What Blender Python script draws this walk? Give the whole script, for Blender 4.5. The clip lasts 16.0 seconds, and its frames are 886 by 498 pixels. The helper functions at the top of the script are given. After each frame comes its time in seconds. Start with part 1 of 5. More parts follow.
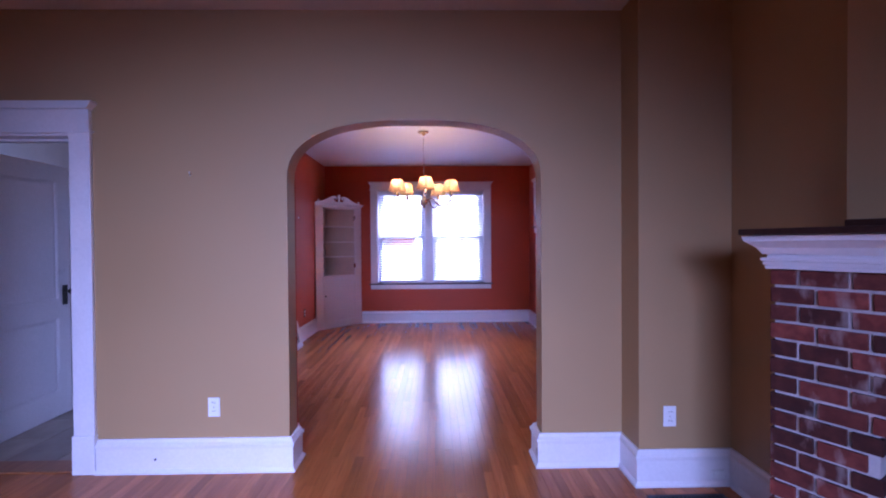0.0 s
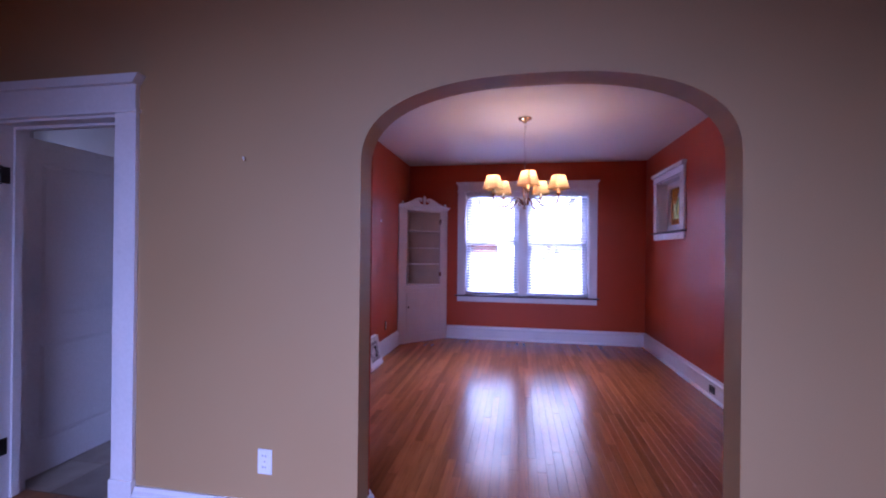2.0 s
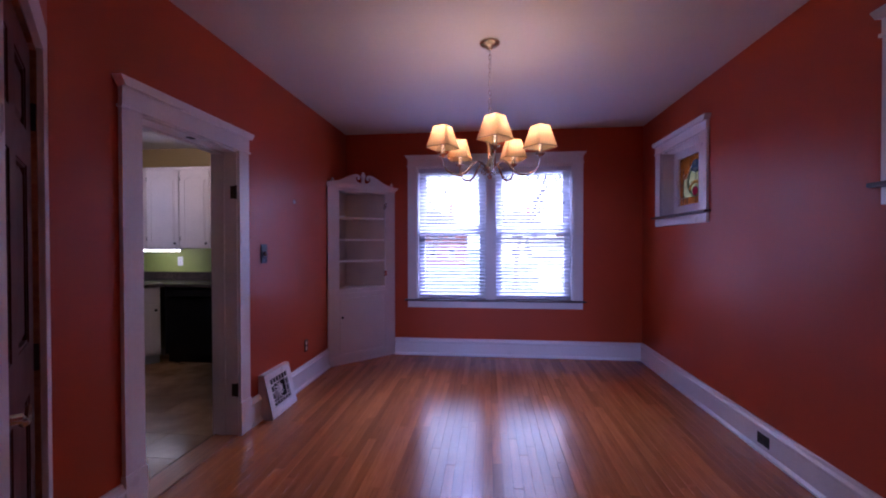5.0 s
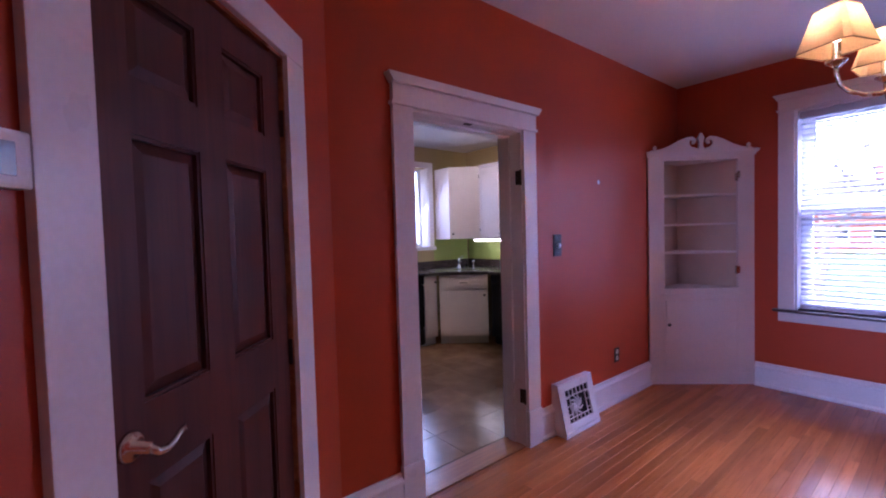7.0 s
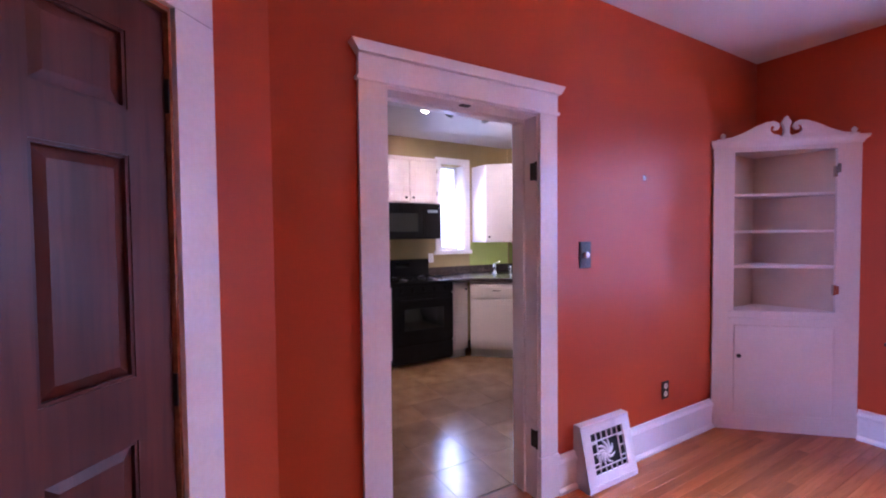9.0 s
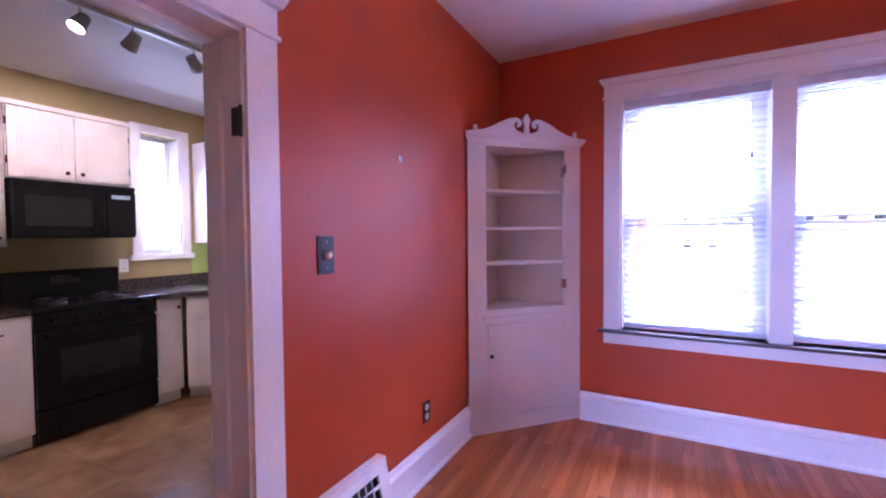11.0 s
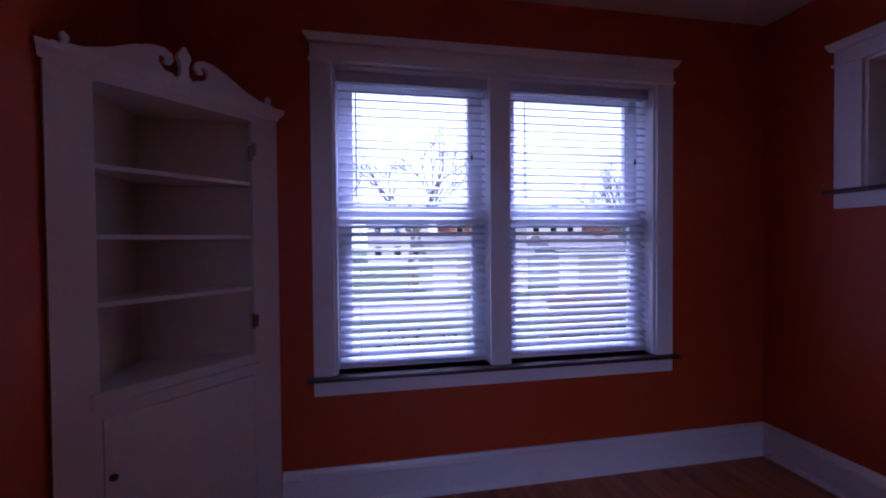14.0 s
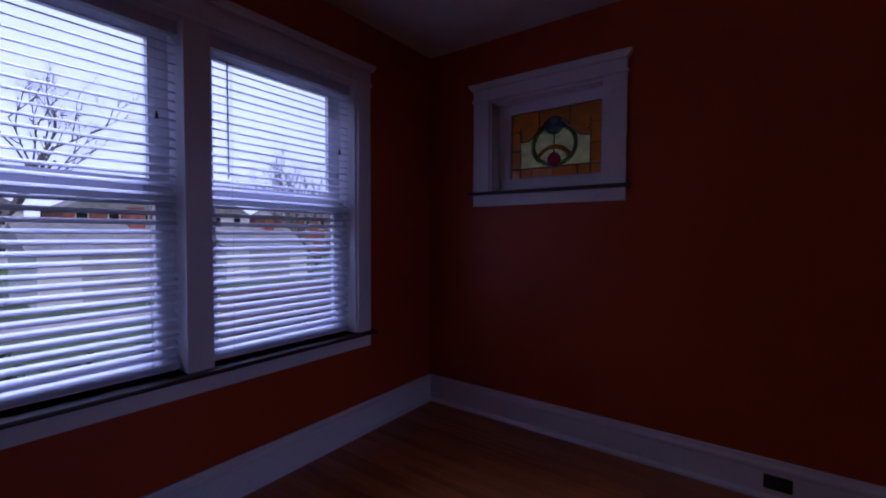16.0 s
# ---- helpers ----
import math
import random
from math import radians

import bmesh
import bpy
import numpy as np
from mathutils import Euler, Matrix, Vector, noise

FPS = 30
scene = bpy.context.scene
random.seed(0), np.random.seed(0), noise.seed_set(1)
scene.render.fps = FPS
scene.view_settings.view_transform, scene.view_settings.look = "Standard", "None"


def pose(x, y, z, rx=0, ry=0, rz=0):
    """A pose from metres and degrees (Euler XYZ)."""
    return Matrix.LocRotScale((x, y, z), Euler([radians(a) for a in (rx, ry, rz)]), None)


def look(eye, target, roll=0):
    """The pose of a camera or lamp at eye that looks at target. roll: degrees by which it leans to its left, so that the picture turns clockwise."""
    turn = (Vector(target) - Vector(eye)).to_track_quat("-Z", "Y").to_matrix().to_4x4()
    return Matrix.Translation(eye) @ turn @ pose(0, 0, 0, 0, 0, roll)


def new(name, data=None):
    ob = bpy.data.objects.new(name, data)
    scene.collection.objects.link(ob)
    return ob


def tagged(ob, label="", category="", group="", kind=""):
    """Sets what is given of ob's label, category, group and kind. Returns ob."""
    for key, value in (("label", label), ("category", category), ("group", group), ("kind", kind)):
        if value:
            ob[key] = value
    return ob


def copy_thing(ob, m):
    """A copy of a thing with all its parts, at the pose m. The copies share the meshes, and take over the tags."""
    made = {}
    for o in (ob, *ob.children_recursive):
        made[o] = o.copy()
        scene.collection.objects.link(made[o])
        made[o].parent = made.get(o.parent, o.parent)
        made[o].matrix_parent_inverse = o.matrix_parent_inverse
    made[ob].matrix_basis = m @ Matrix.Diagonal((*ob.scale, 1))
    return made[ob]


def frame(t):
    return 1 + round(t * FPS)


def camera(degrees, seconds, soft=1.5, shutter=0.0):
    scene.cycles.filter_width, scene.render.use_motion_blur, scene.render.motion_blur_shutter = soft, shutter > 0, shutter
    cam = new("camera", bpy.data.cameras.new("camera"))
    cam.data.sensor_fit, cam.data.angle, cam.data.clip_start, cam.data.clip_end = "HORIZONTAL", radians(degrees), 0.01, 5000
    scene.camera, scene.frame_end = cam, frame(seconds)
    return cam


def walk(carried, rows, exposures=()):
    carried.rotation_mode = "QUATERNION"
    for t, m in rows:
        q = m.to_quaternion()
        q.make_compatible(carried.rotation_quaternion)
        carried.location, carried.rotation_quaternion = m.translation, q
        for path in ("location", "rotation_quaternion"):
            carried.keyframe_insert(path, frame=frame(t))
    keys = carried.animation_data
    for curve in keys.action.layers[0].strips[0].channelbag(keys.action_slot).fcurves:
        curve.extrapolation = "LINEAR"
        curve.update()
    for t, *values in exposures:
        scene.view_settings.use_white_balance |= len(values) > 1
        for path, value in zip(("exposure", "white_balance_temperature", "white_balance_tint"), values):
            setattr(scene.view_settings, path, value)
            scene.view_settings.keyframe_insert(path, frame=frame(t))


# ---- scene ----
cam = camera(92.9, 16.0, soft=2.0)
PATH = [
    (0, (0.257, 0.369, 1.378), (0.289, 2.368, 1.353), -0.4),
    (0.5, (0.164, 0.483, 1.376), (0.037, 2.479, 1.362), -1.2),
    (1, (0.073, 0.614, 1.381), (-0.281, 2.582, 1.44), -2.7),
    (1.5, (0.038, 0.845, 1.354), (-0.408, 2.795, 1.315), -1.2),
    (2, (0.051, 1.149, 1.39), (-0.299, 3.118, 1.395), 0.6),
    (2.5, (0.05, 1.418, 1.388), (-0.181, 3.404, 1.371), 0.1),
    (3, (-0.003, 1.7, 1.369), (-0.119, 3.695, 1.292), -0.2),
    (5.5, (0.126, 2.814, 1.373), (-0.18, 4.791, 1.359), 0.0),
    (6, (0.136, 3.01, 1.35), (-0.47, 4.916, 1.343), -1.0),
    (6.5, (0.047, 3.15, 1.351), (-1.057, 4.818, 1.362), -2.0),
    (7, (0.092, 3.348, 1.397), (-1.464, 4.603, 1.325), -1.6),
    (7.5, (0.116, 3.409, 1.395), (-1.628, 4.386, 1.341), -1.2),
    (8, (0.095, 3.542, 1.418), (-1.706, 4.409, 1.346), -1.0),
    (10.5, (-0.361, 4.394, 1.38), (-1.575, 5.983, 1.331), -0.3),
    (11, (-0.471, 4.536, 1.367), (-1.419, 6.296, 1.305), -0.5),
    (11.5, (-0.529, 4.732, 1.363), (-1.332, 6.562, 1.281), 0.1),
    (12, (-0.523, 4.891, 1.376), (-1.07, 6.813, 1.3), 0.8),
    (12.5, (-0.586, 5.016, 1.368), (-0.772, 7.006, 1.284), 0.3),
    (13, (-0.603, 5.115, 1.414), (-0.382, 7.101, 1.336), -0.7),
    (13.5, (-0.639, 5.283, 1.367), (-0.277, 7.247, 1.247), 1.3),
    (14, (-0.63, 5.485, 1.393), (-0.258, 7.449, 1.354), -0.5),
    (14.5, (-0.66, 5.612, 1.383), (-0.074, 7.522, 1.279), 0.0),
    (15, (-0.739, 5.67, 1.405), (0.123, 7.472, 1.329), -0.3),
    (15.5, (-0.782, 5.671, 1.386), (0.455, 7.239, 1.279), -0.7),
    (16, (-0.79, 5.665, 1.335), (0.825, 6.846, 1.27), 0.2),
]
EXPOSURES = [
    (0.0, 2.15, 4900, 35), (1.5, 2.05, 4900, 35), (3.0, 1.6, 4900, 35), (5.5, 1.35, 4900, 35), (6.5, 1.55, 4900, 35), (7.2, 2.4, 4900, 35), (8.0, 2.95, 4900, 35), (10.5, 3.2, 4900, 35), (11.5, 2.85, 4900, 35),
    (12.5, 1.7, 4900, 35), (13.0, 1.0, 4900, 35), (13.5, 0.5, 4900, 35), (14.5, -0.35, 4900, 35), (16.0, -1.0, 4900, 35),
]
walk(cam, [(t, look(eye, target, roll)) for t, eye, target, roll in PATH], EXPOSURES)

# ---- world and large lights ----
world = bpy.data.worlds.new("overcast_sky")
scene.world = world
world.use_nodes = True
wt = world.node_tree
sky = wt.nodes.new("ShaderNodeTexSky")
sky.sky_type = 'NISHITA'
sky.sun_disc = False
sky.sun_elevation = radians(60)
sky.sun_rotation = radians(200)
sky.air_density, sky.dust_density, sky.ozone_density = 2.0, 10.0, 1.0
wt.links.new(sky.outputs[0], wt.nodes["Background"].inputs[0])
wt.nodes["Background"].inputs[1].default_value = 0.15


def lamp(name, kind, matrix, power, color, **kw):
    data = bpy.data.lights.new(name, kind)
    data.energy, data.color = power, color
    for key, value in kw.items():
        if key == "size":
            data.size = value
        elif key == "size_y":
            data.shape, data.size_y = 'RECTANGLE', value
        elif key == "radius":
            data.shadow_soft_size = value
        elif key == "spread":
            data.spread = value
        elif key == "angle":
            data.angle = value
        elif key == "spot":
            data.spot_size = value
            data.spot_blend = 0.6
    ob = new(name, data)
    ob.matrix_world = matrix
    return ob


WARM = (1.0, 0.62, 0.3)
lamp("sun", 'SUN', look((0, 0, 0), (0.25, 0.75, -0.65)), 1.5, (1.0, 0.95, 0.9), angle=radians(12))
# daylight of the front windows behind the walker
lamp("front_window_light", 'AREA', look((-0.3, -2.5, 1.9), (-0.4, 2.95, -0.6)), 22, (0.62, 0.69, 1.0), size=1.9, size_y=1.0, spread=radians(68))
# sky light falling in through the twin window
lamp("window_sky_light", 'AREA', look((1.6, 10.2, 5.6), (-0.9, 6.6, 0.8)), 820, (0.72, 0.75, 1.0), size=6.0, size_y=2.0, spread=radians(120))
# sky light in the kitchen window's opening
lamp("kitchen_window_light", 'AREA', look((-4.84, 6.8, 1.78), (-3.0, 6.3, 0.6)), 2.2, (0.75, 0.80, 1.0), size=0.3, size_y=1.0)
# fill lamp added in an unseen opening at the hall's end, brightens the hall
lamp("hall_fill_light", 'AREA', look((-3.91, 3.55, 1.6), (-2.0, 3.6, 1.5)), 1.1, (0.68, 0.73, 1.0), size=0.55, size_y=1.1)

# ---- materials ----


def nodes_of(m):
    m.use_nodes = True
    return m.node_tree.nodes, m.node_tree.links, m.node_tree.nodes["Principled BSDF"]


def mix(nt, links, fac, a, b):
    n = nt.new("ShaderNodeMix")
    n.data_type = 'RGBA'
    for sock, v in ((n.inputs[0], fac), (n.inputs[6], a), (n.inputs[7], b)):
        if hasattr(v, "is_linked"):
            links.new(v, sock)
        else:
            sock.default_value = v if isinstance(v, float) else (*v, 1.0)
    return n.outputs[2]


def ramp(nt, links, src, lo, hi):
    n = nt.new("ShaderNodeMapRange")
    n.inputs[1].default_value, n.inputs[2].default_value = lo, hi
    links.new(src, n.inputs[0])
    return n.outputs[0]


def noise_tex(nt, links, scale, detail=4.0, stretch=(1, 1, 1), shift=None):
    g = nt.new("ShaderNodeNewGeometry")
    mp = nt.new("ShaderNodeMapping")
    mp.inputs[3].default_value = stretch
    links.new(g.outputs[0], mp.inputs[0])
    if shift is not None:
        links.new(shift, mp.inputs[1])
    n = nt.new("ShaderNodeTexNoise")
    n.inputs["Scale"].default_value, n.inputs["Detail"].default_value = scale, detail
    links.new(mp.outputs[0], n.inputs["Vector"])
    return n.outputs[0]


def bump(nt, links, bsdf, src, strength, dist=0.01):
    b = nt.new("ShaderNodeBump")
    b.inputs["Strength"].default_value, b.inputs["Distance"].default_value = strength, dist
    links.new(src, b.inputs["Height"])
    links.new(b.outputs[0], bsdf.inputs["Normal"])


def plain(name, color, rough=0.5, metal=0.0, vary=0.12, scale=3.0, grain=120.0, relief=0.08, coat=0.0, gloss=0.5):
    """Painted, metal or plastic surface: broad blotches, fine grain, small relief."""
    m = bpy.data.materials.new(name)
    nt, links, p = nodes_of(m)
    big = ramp(nt, links, noise_tex(nt, links, scale, 5), 0.3, 0.7)
    fine = noise_tex(nt, links, grain, 3)
    dark = tuple(c * (1 - vary) for c in color)
    lite = tuple(min(1, c * (1 + vary * 0.5)) for c in color)
    c1 = mix(nt, links, big, dark, lite)
    c2 = mix(nt, links, ramp(nt, links, fine, 0.25, 1.6), c1, tuple(c * 0.8 for c in color))
    links.new(c2, p.inputs["Base Color"])
    r = nt.new("ShaderNodeMapRange")
    r.inputs[3].default_value, r.inputs[4].default_value = rough * 0.85, min(1, rough * 1.18)
    links.new(big, r.inputs[0])
    links.new(r.outputs[0], p.inputs["Roughness"])
    p.inputs["Metallic"].default_value = metal
    p.inputs["Specular IOR Level"].default_value = gloss
    p.inputs["Coat Weight"].default_value = coat
    if relief:
        bump(nt, links, p, fine, relief, 0.004)
    return m


def wood(name, light, dark, rough, axis=1, scale=9.0, by_piece=0.5, coat=0.0, relief=0.06, gloss=0.5):
    """Wood with long grain along an axis; each piece takes a tone of its own."""
    m = bpy.data.materials.new(name)
    nt, links, p = nodes_of(m)
    oi = nt.new("ShaderNodeObjectInfo")
    geo = nt.new("ShaderNodeNewGeometry")
    add = nt.new("ShaderNodeMath")
    links.new(oi.outputs["Random"], add.inputs[0])
    links.new(geo.outputs["Random Per Island"], add.inputs[1])
    fr = nt.new("ShaderNodeMath")
    fr.operation = 'FRACT'
    links.new(add.outputs[0], fr.inputs[0])
    st = [6.0, 6.0, 6.0]
    st[axis] = 0.35
    sh = nt.new("ShaderNodeVectorMath")
    sh.operation = 'SCALE'
    sh.inputs[0].default_value = (31.0, 17.0, 23.0)
    links.new(fr.outputs[0], sh.inputs[3])
    grain = noise_tex(nt, links, scale, 6, st, sh.outputs[0])
    fine = noise_tex(nt, links, scale * 5, 4, st)
    c1 = mix(nt, links, ramp(nt, links, grain, 0.3, 0.72), dark, light)
    tone = nt.new("ShaderNodeMapRange")
    tone.inputs[3].default_value, tone.inputs[4].default_value = 1.0 - by_piece, 1.0 + by_piece * 0.35
    links.new(fr.outputs[0], tone.inputs[0])
    sc = nt.new("ShaderNodeVectorMath")
    sc.operation = 'SCALE'
    links.new(c1, sc.inputs[0])
    links.new(tone.outputs[0], sc.inputs[3])
    c2 = mix(nt, links, ramp(nt, links, fine, 0.5, 1.1), sc.outputs[0], tuple(c * 0.4 for c in dark))
    links.new(c2, p.inputs["Base Color"])
    blot = noise_tex(nt, links, 2.2, 5)
    r = nt.new("ShaderNodeMapRange")
    r.inputs[1].default_value, r.inputs[2].default_value = 0.3, 0.7
    r.inputs[3].default_value, r.inputs[4].default_value = rough * 0.8, rough * 1.3
    links.new(blot, r.inputs[0])
    links.new(r.outputs[0], p.inputs["Roughness"])
    p.inputs["Coat Weight"].default_value = coat
    p.inputs["Coat Roughness"].default_value = 0.14
    p.inputs["Specular IOR Level"].default_value = gloss
    if relief:
        bump(nt, links, p, grain, relief, 0.004)
    return m


def speckled(name, a, b, rough, scale, lo=0.4, hi=0.6, relief=0.2, spread=0.2, smear=None):
    m = bpy.data.materials.new(name)
    nt, links, p = nodes_of(m)
    oi = nt.new("ShaderNodeObjectInfo")
    geo = nt.new("ShaderNodeNewGeometry")
    add = nt.new("ShaderNodeMath")
    links.new(oi.outputs["Random"], add.inputs[0])
    links.new(geo.outputs["Random Per Island"], add.inputs[1])
    fr = nt.new("ShaderNodeMath")
    fr.operation = 'FRACT'
    links.new(add.outputs[0], fr.inputs[0])
    sp = noise_tex(nt, links, scale, 8)
    big = noise_tex(nt, links, scale * 0.12, 4)
    c1 = mix(nt, links, ramp(nt, links, sp, lo, hi), a, b)
    c2 = mix(nt, links, ramp(nt, links, big, 0.35, 0.9), c1, tuple(x * 0.55 for x in a))
    tone = nt.new("ShaderNodeMapRange")
    tone.inputs[3].default_value, tone.inputs[4].default_value = 1.0 - spread, 1.0 + spread * 0.5
    links.new(fr.outputs[0], tone.inputs[0])
    sc = nt.new("ShaderNodeVectorMath")
    sc.operation = 'SCALE'
    links.new(c2, sc.inputs[0])
    links.new(tone.outputs[0], sc.inputs[3])
    out = sc.outputs[0]
    if smear:
        streak = noise_tex(nt, links, 9, 7, (1.6, 1.6, 0.7))
        out = mix(nt, links, ramp(nt, links, streak, 0.56, 0.84), out, smear)
    links.new(out, p.inputs["Base Color"])
    p.inputs["Roughness"].default_value = rough
    bump(nt, links, p, sp, relief, 0.006)
    return m


def glassy(name, color, rough=0.0, tint_only=True):
    m = bpy.data.materials.new(name)
    nt, links, p = nodes_of(m)
    tr = nt.new("ShaderNodeBsdfTransparent")
    tr.inputs[0].default_value = (*color, 1)
    gl = nt.new("ShaderNodeBsdfGlossy")
    gl.inputs["Roughness"].default_value = rough
    fr = nt.new("ShaderNodeFresnel")
    fr.inputs[0].default_value = 1.45
    ms = nt.new("ShaderNodeMixShader")
    links.new(fr.outputs[0], ms.inputs[0])
    links.new(tr.outputs[0], ms.inputs[1])
    links.new(gl.outputs[0], ms.inputs[2])
    links.new(ms.outputs[0], nt["Material Output"].inputs[0])
    return m


def let_light_through(m, color, share):
    """Thin vinyl: part of the light goes through and spreads."""
    nt, links, p = nodes_of(m)
    tl = nt.new("ShaderNodeBsdfTranslucent")
    tl.inputs[0].default_value = (*color, 1)
    ms = nt.new("ShaderNodeMixShader")
    ms.inputs[0].default_value = share
    links.new(p.outputs[0], ms.inputs[1])
    links.new(tl.outputs[0], ms.inputs[2])
    links.new(ms.outputs[0], nt["Material Output"].inputs[0])


def art_glass(name, color):
    """Streaky leaded art glass that lets light through."""
    m = bpy.data.materials.new(name)
    nt, links, p = nodes_of(m)
    n = noise_tex(nt, links, 11, 6, (1, 1, 2.2))
    c = mix(nt, links, ramp(nt, links, n, 0.3, 0.75), color, tuple(min(1, x * 0.45 + 0.05) for x in color))
    tl = nt.new("ShaderNodeBsdfTranslucent")
    links.new(c, tl.inputs[0])
    tr = nt.new("ShaderNodeBsdfTransparent")
    links.new(c, tr.inputs[0])
    a = nt.new("ShaderNodeMixShader")
    a.inputs[0].default_value = 0.45
    links.new(tl.outputs[0], a.inputs[1])
    links.new(tr.outputs[0], a.inputs[2])
    gl = nt.new("ShaderNodeBsdfGlossy")
    gl.inputs["Roughness"].default_value = 0.15
    b = nt.new("ShaderNodeMixShader")
    b.inputs[0].default_value = 0.06
    links.new(a.outputs[0], b.inputs[1])
    links.new(gl.outputs[0], b.inputs[2])
    links.new(b.outputs[0], nt["Material Output"].inputs[0])
    return m


def shade_cloth(name):
    m = bpy.data.materials.new(name)
    nt, links, p = nodes_of(m)
    weave = noise_tex(nt, links, 160, 3)
    c = mix(nt, links, ramp(nt, links, weave, 0.2, 0.9), (0.72, 0.54, 0.30), (0.6, 0.42, 0.21))
    tl = nt.new("ShaderNodeBsdfTranslucent")
    links.new(c, tl.inputs[0])
    df = nt.new("ShaderNodeBsdfDiffuse")
    links.new(c, df.inputs[0])
    a = nt.new("ShaderNodeMixShader")
    a.inputs[0].default_value = 0.4
    links.new(tl.outputs[0], a.inputs[1])
    links.new(df.outputs[0], a.inputs[2])
    links.new(a.outputs[0], nt["Material Output"].inputs[0])
    return m


def glow(name, color, strength):
    m = bpy.data.materials.new(name)
    nt, links, p = nodes_of(m)
    p.inputs["Base Color"].default_value = (*color, 1)
    p.inputs["Emission Color"].default_value = (*color, 1)
    p.inputs["Emission Strength"].default_value = strength
    return m


TAN = plain("tan_wall_paint", (0.42, 0.272, 0.125), 0.55, vary=0.05, scale=1.3, grain=220, relief=0.05)
RED = plain("red_wall_paint", (0.46, 0.061, 0.010), 0.43, vary=0.07, scale=1.5, grain=240, relief=0.05, gloss=0.34)
OLIVE = plain("olive_kitchen_paint", (0.36, 0.28, 0.12), 0.55, vary=0.06, scale=1.5)
GREEN = plain("green_backsplash_paint", (0.36, 0.42, 0.10), 0.5, vary=0.06, scale=2)
HALL = plain("pale_grey_hall_paint", (0.55, 0.55, 0.56), 0.6, vary=0.05)
CEIL = plain("white_ceiling_paint", (0.70, 0.66, 0.64), 0.7, vary=0.05, scale=1.0, grain=90, relief=0.12)
TRIM = plain("white_trim_enamel", (0.80, 0.78, 0.80), 0.32, vary=0.04, scale=4, grain=60, relief=0.05)
CABW = plain("cream_cabinet_paint", (0.74, 0.68, 0.66), 0.4, vary=0.05, scale=4, grain=60, relief=0.05)
CABIN = plain("cream_cabinet_interior", (0.66, 0.55, 0.44), 0.5, vary=0.1, scale=5)
PVC = plain("white_vinyl_sash", (0.78, 0.78, 0.8), 0.35, vary=0.03)
SLAT = plain("white_blind_slat", (0.78, 0.78, 0.82), 0.4, vary=0.03)
let_light_through(SLAT, (0.72, 0.74, 0.85), 0.3)
BLACK = plain("black_appliance_enamel", (0.012, 0.012, 0.013), 0.2, vary=0.2, relief=0.01, gloss=0.2)
DGLASS = plain("dark_oven_glass", (0.02, 0.022, 0.022), 0.06, vary=0.1, relief=0.0, coat=0.5)
BRONZE = plain("dark_bronze", (0.022, 0.017, 0.014), 0.45, metal=0.2, vary=0.3, scale=30)
NICKEL = plain("brushed_nickel", (0.62, 0.55, 0.46), 0.24, metal=1.0, vary=0.12, scale=20, relief=0.02)
STEEL = plain("stainless_steel", (0.6, 0.6, 0.6), 0.22, metal=1.0, vary=0.1, scale=20)
PLATE = plain("white_plastic", (0.82, 0.82, 0.82), 0.35, vary=0.02)
HEADM = plain("grey_white_enamel", (0.42, 0.41, 0.4), 0.4, vary=0.05)
SLOT = plain("dark_slot", (0.02, 0.02, 0.02), 0.7, vary=0.1)
# bluish glow of a lit screen put into the base colour
LCD = plain("lit_tint_lcd", (0.34, 0.44, 0.54), 0.12, vary=0.05)
BAND = plain("brown_binding", (0.16, 0.09, 0.04), 0.7)
CORD = plain("white_cord", (0.7, 0.7, 0.74), 0.7)
FLOORW = wood("red_oak_floor", (0.54, 0.175, 0.042), (0.36, 0.105, 0.025), 0.2, axis=1, scale=3.0, by_piece=0.32, coat=0.0, relief=0.0, gloss=0.4)
THRESH = wood("oak_threshold", (0.42, 0.17, 0.06), (0.26, 0.09, 0.03), 0.3, axis=1, by_piece=0.2, coat=0.3)
DOORW = wood("dark_stained_pine", (0.12, 0.03, 0.018), (0.06, 0.015, 0.010), 0.42, axis=2, scale=2.2, by_piece=0.15, coat=0.0, gloss=0.3)
STOOLW = wood("walnut_stool_wood", (0.07, 0.03, 0.018), (0.035, 0.014, 0.009), 0.35, axis=0, by_piece=0.1)
SHELFW = wood("dark_mantel_wood", (0.05, 0.02, 0.014), (0.022, 0.009, 0.007), 0.35, axis=0, by_piece=0.1)
COUNTER = speckled("dark_laminate_counter", (0.03, 0.024, 0.022), (0.11, 0.08, 0.065), 0.25, 60, relief=0.02)
TILE = speckled("tan_vinyl_tile", (0.25, 0.145, 0.07), (0.42, 0.26, 0.14), 0.2, 5, 0.32, 0.68, relief=0.05, spread=0.15)
HTILE = speckled("grey_tan_vinyl_tile", (0.27, 0.22, 0.17), (0.38, 0.32, 0.26), 0.3, 7, 0.3, 0.7, relief=0.05)
GROUT = plain("tile_joint", (0.15, 0.095, 0.055), 0.8)
SUBFLOOR = plain("dark_joint", (0.03, 0.014, 0.008), 0.8)
BRICK = speckled("red_brick", (0.13, 0.024, 0.018), (0.28, 0.07, 0.048), 0.75, 22, 0.4, 0.8, relief=0.5, spread=0.7, smear=(0.5, 0.42, 0.4))
MORTAR = plain("grey_mortar", (0.58, 0.55, 0.55), 0.9, vary=0.2, scale=20, grain=200, relief=0.4)
GLASS = glassy("window_glass", (0.97, 0.98, 1.0))
LEAD = plain("lead_came", (0.05, 0.05, 0.055), 0.5, metal=0.7, vary=0.2)
AMBER = art_glass("amber_glass", (0.27, 0.125, 0.03))
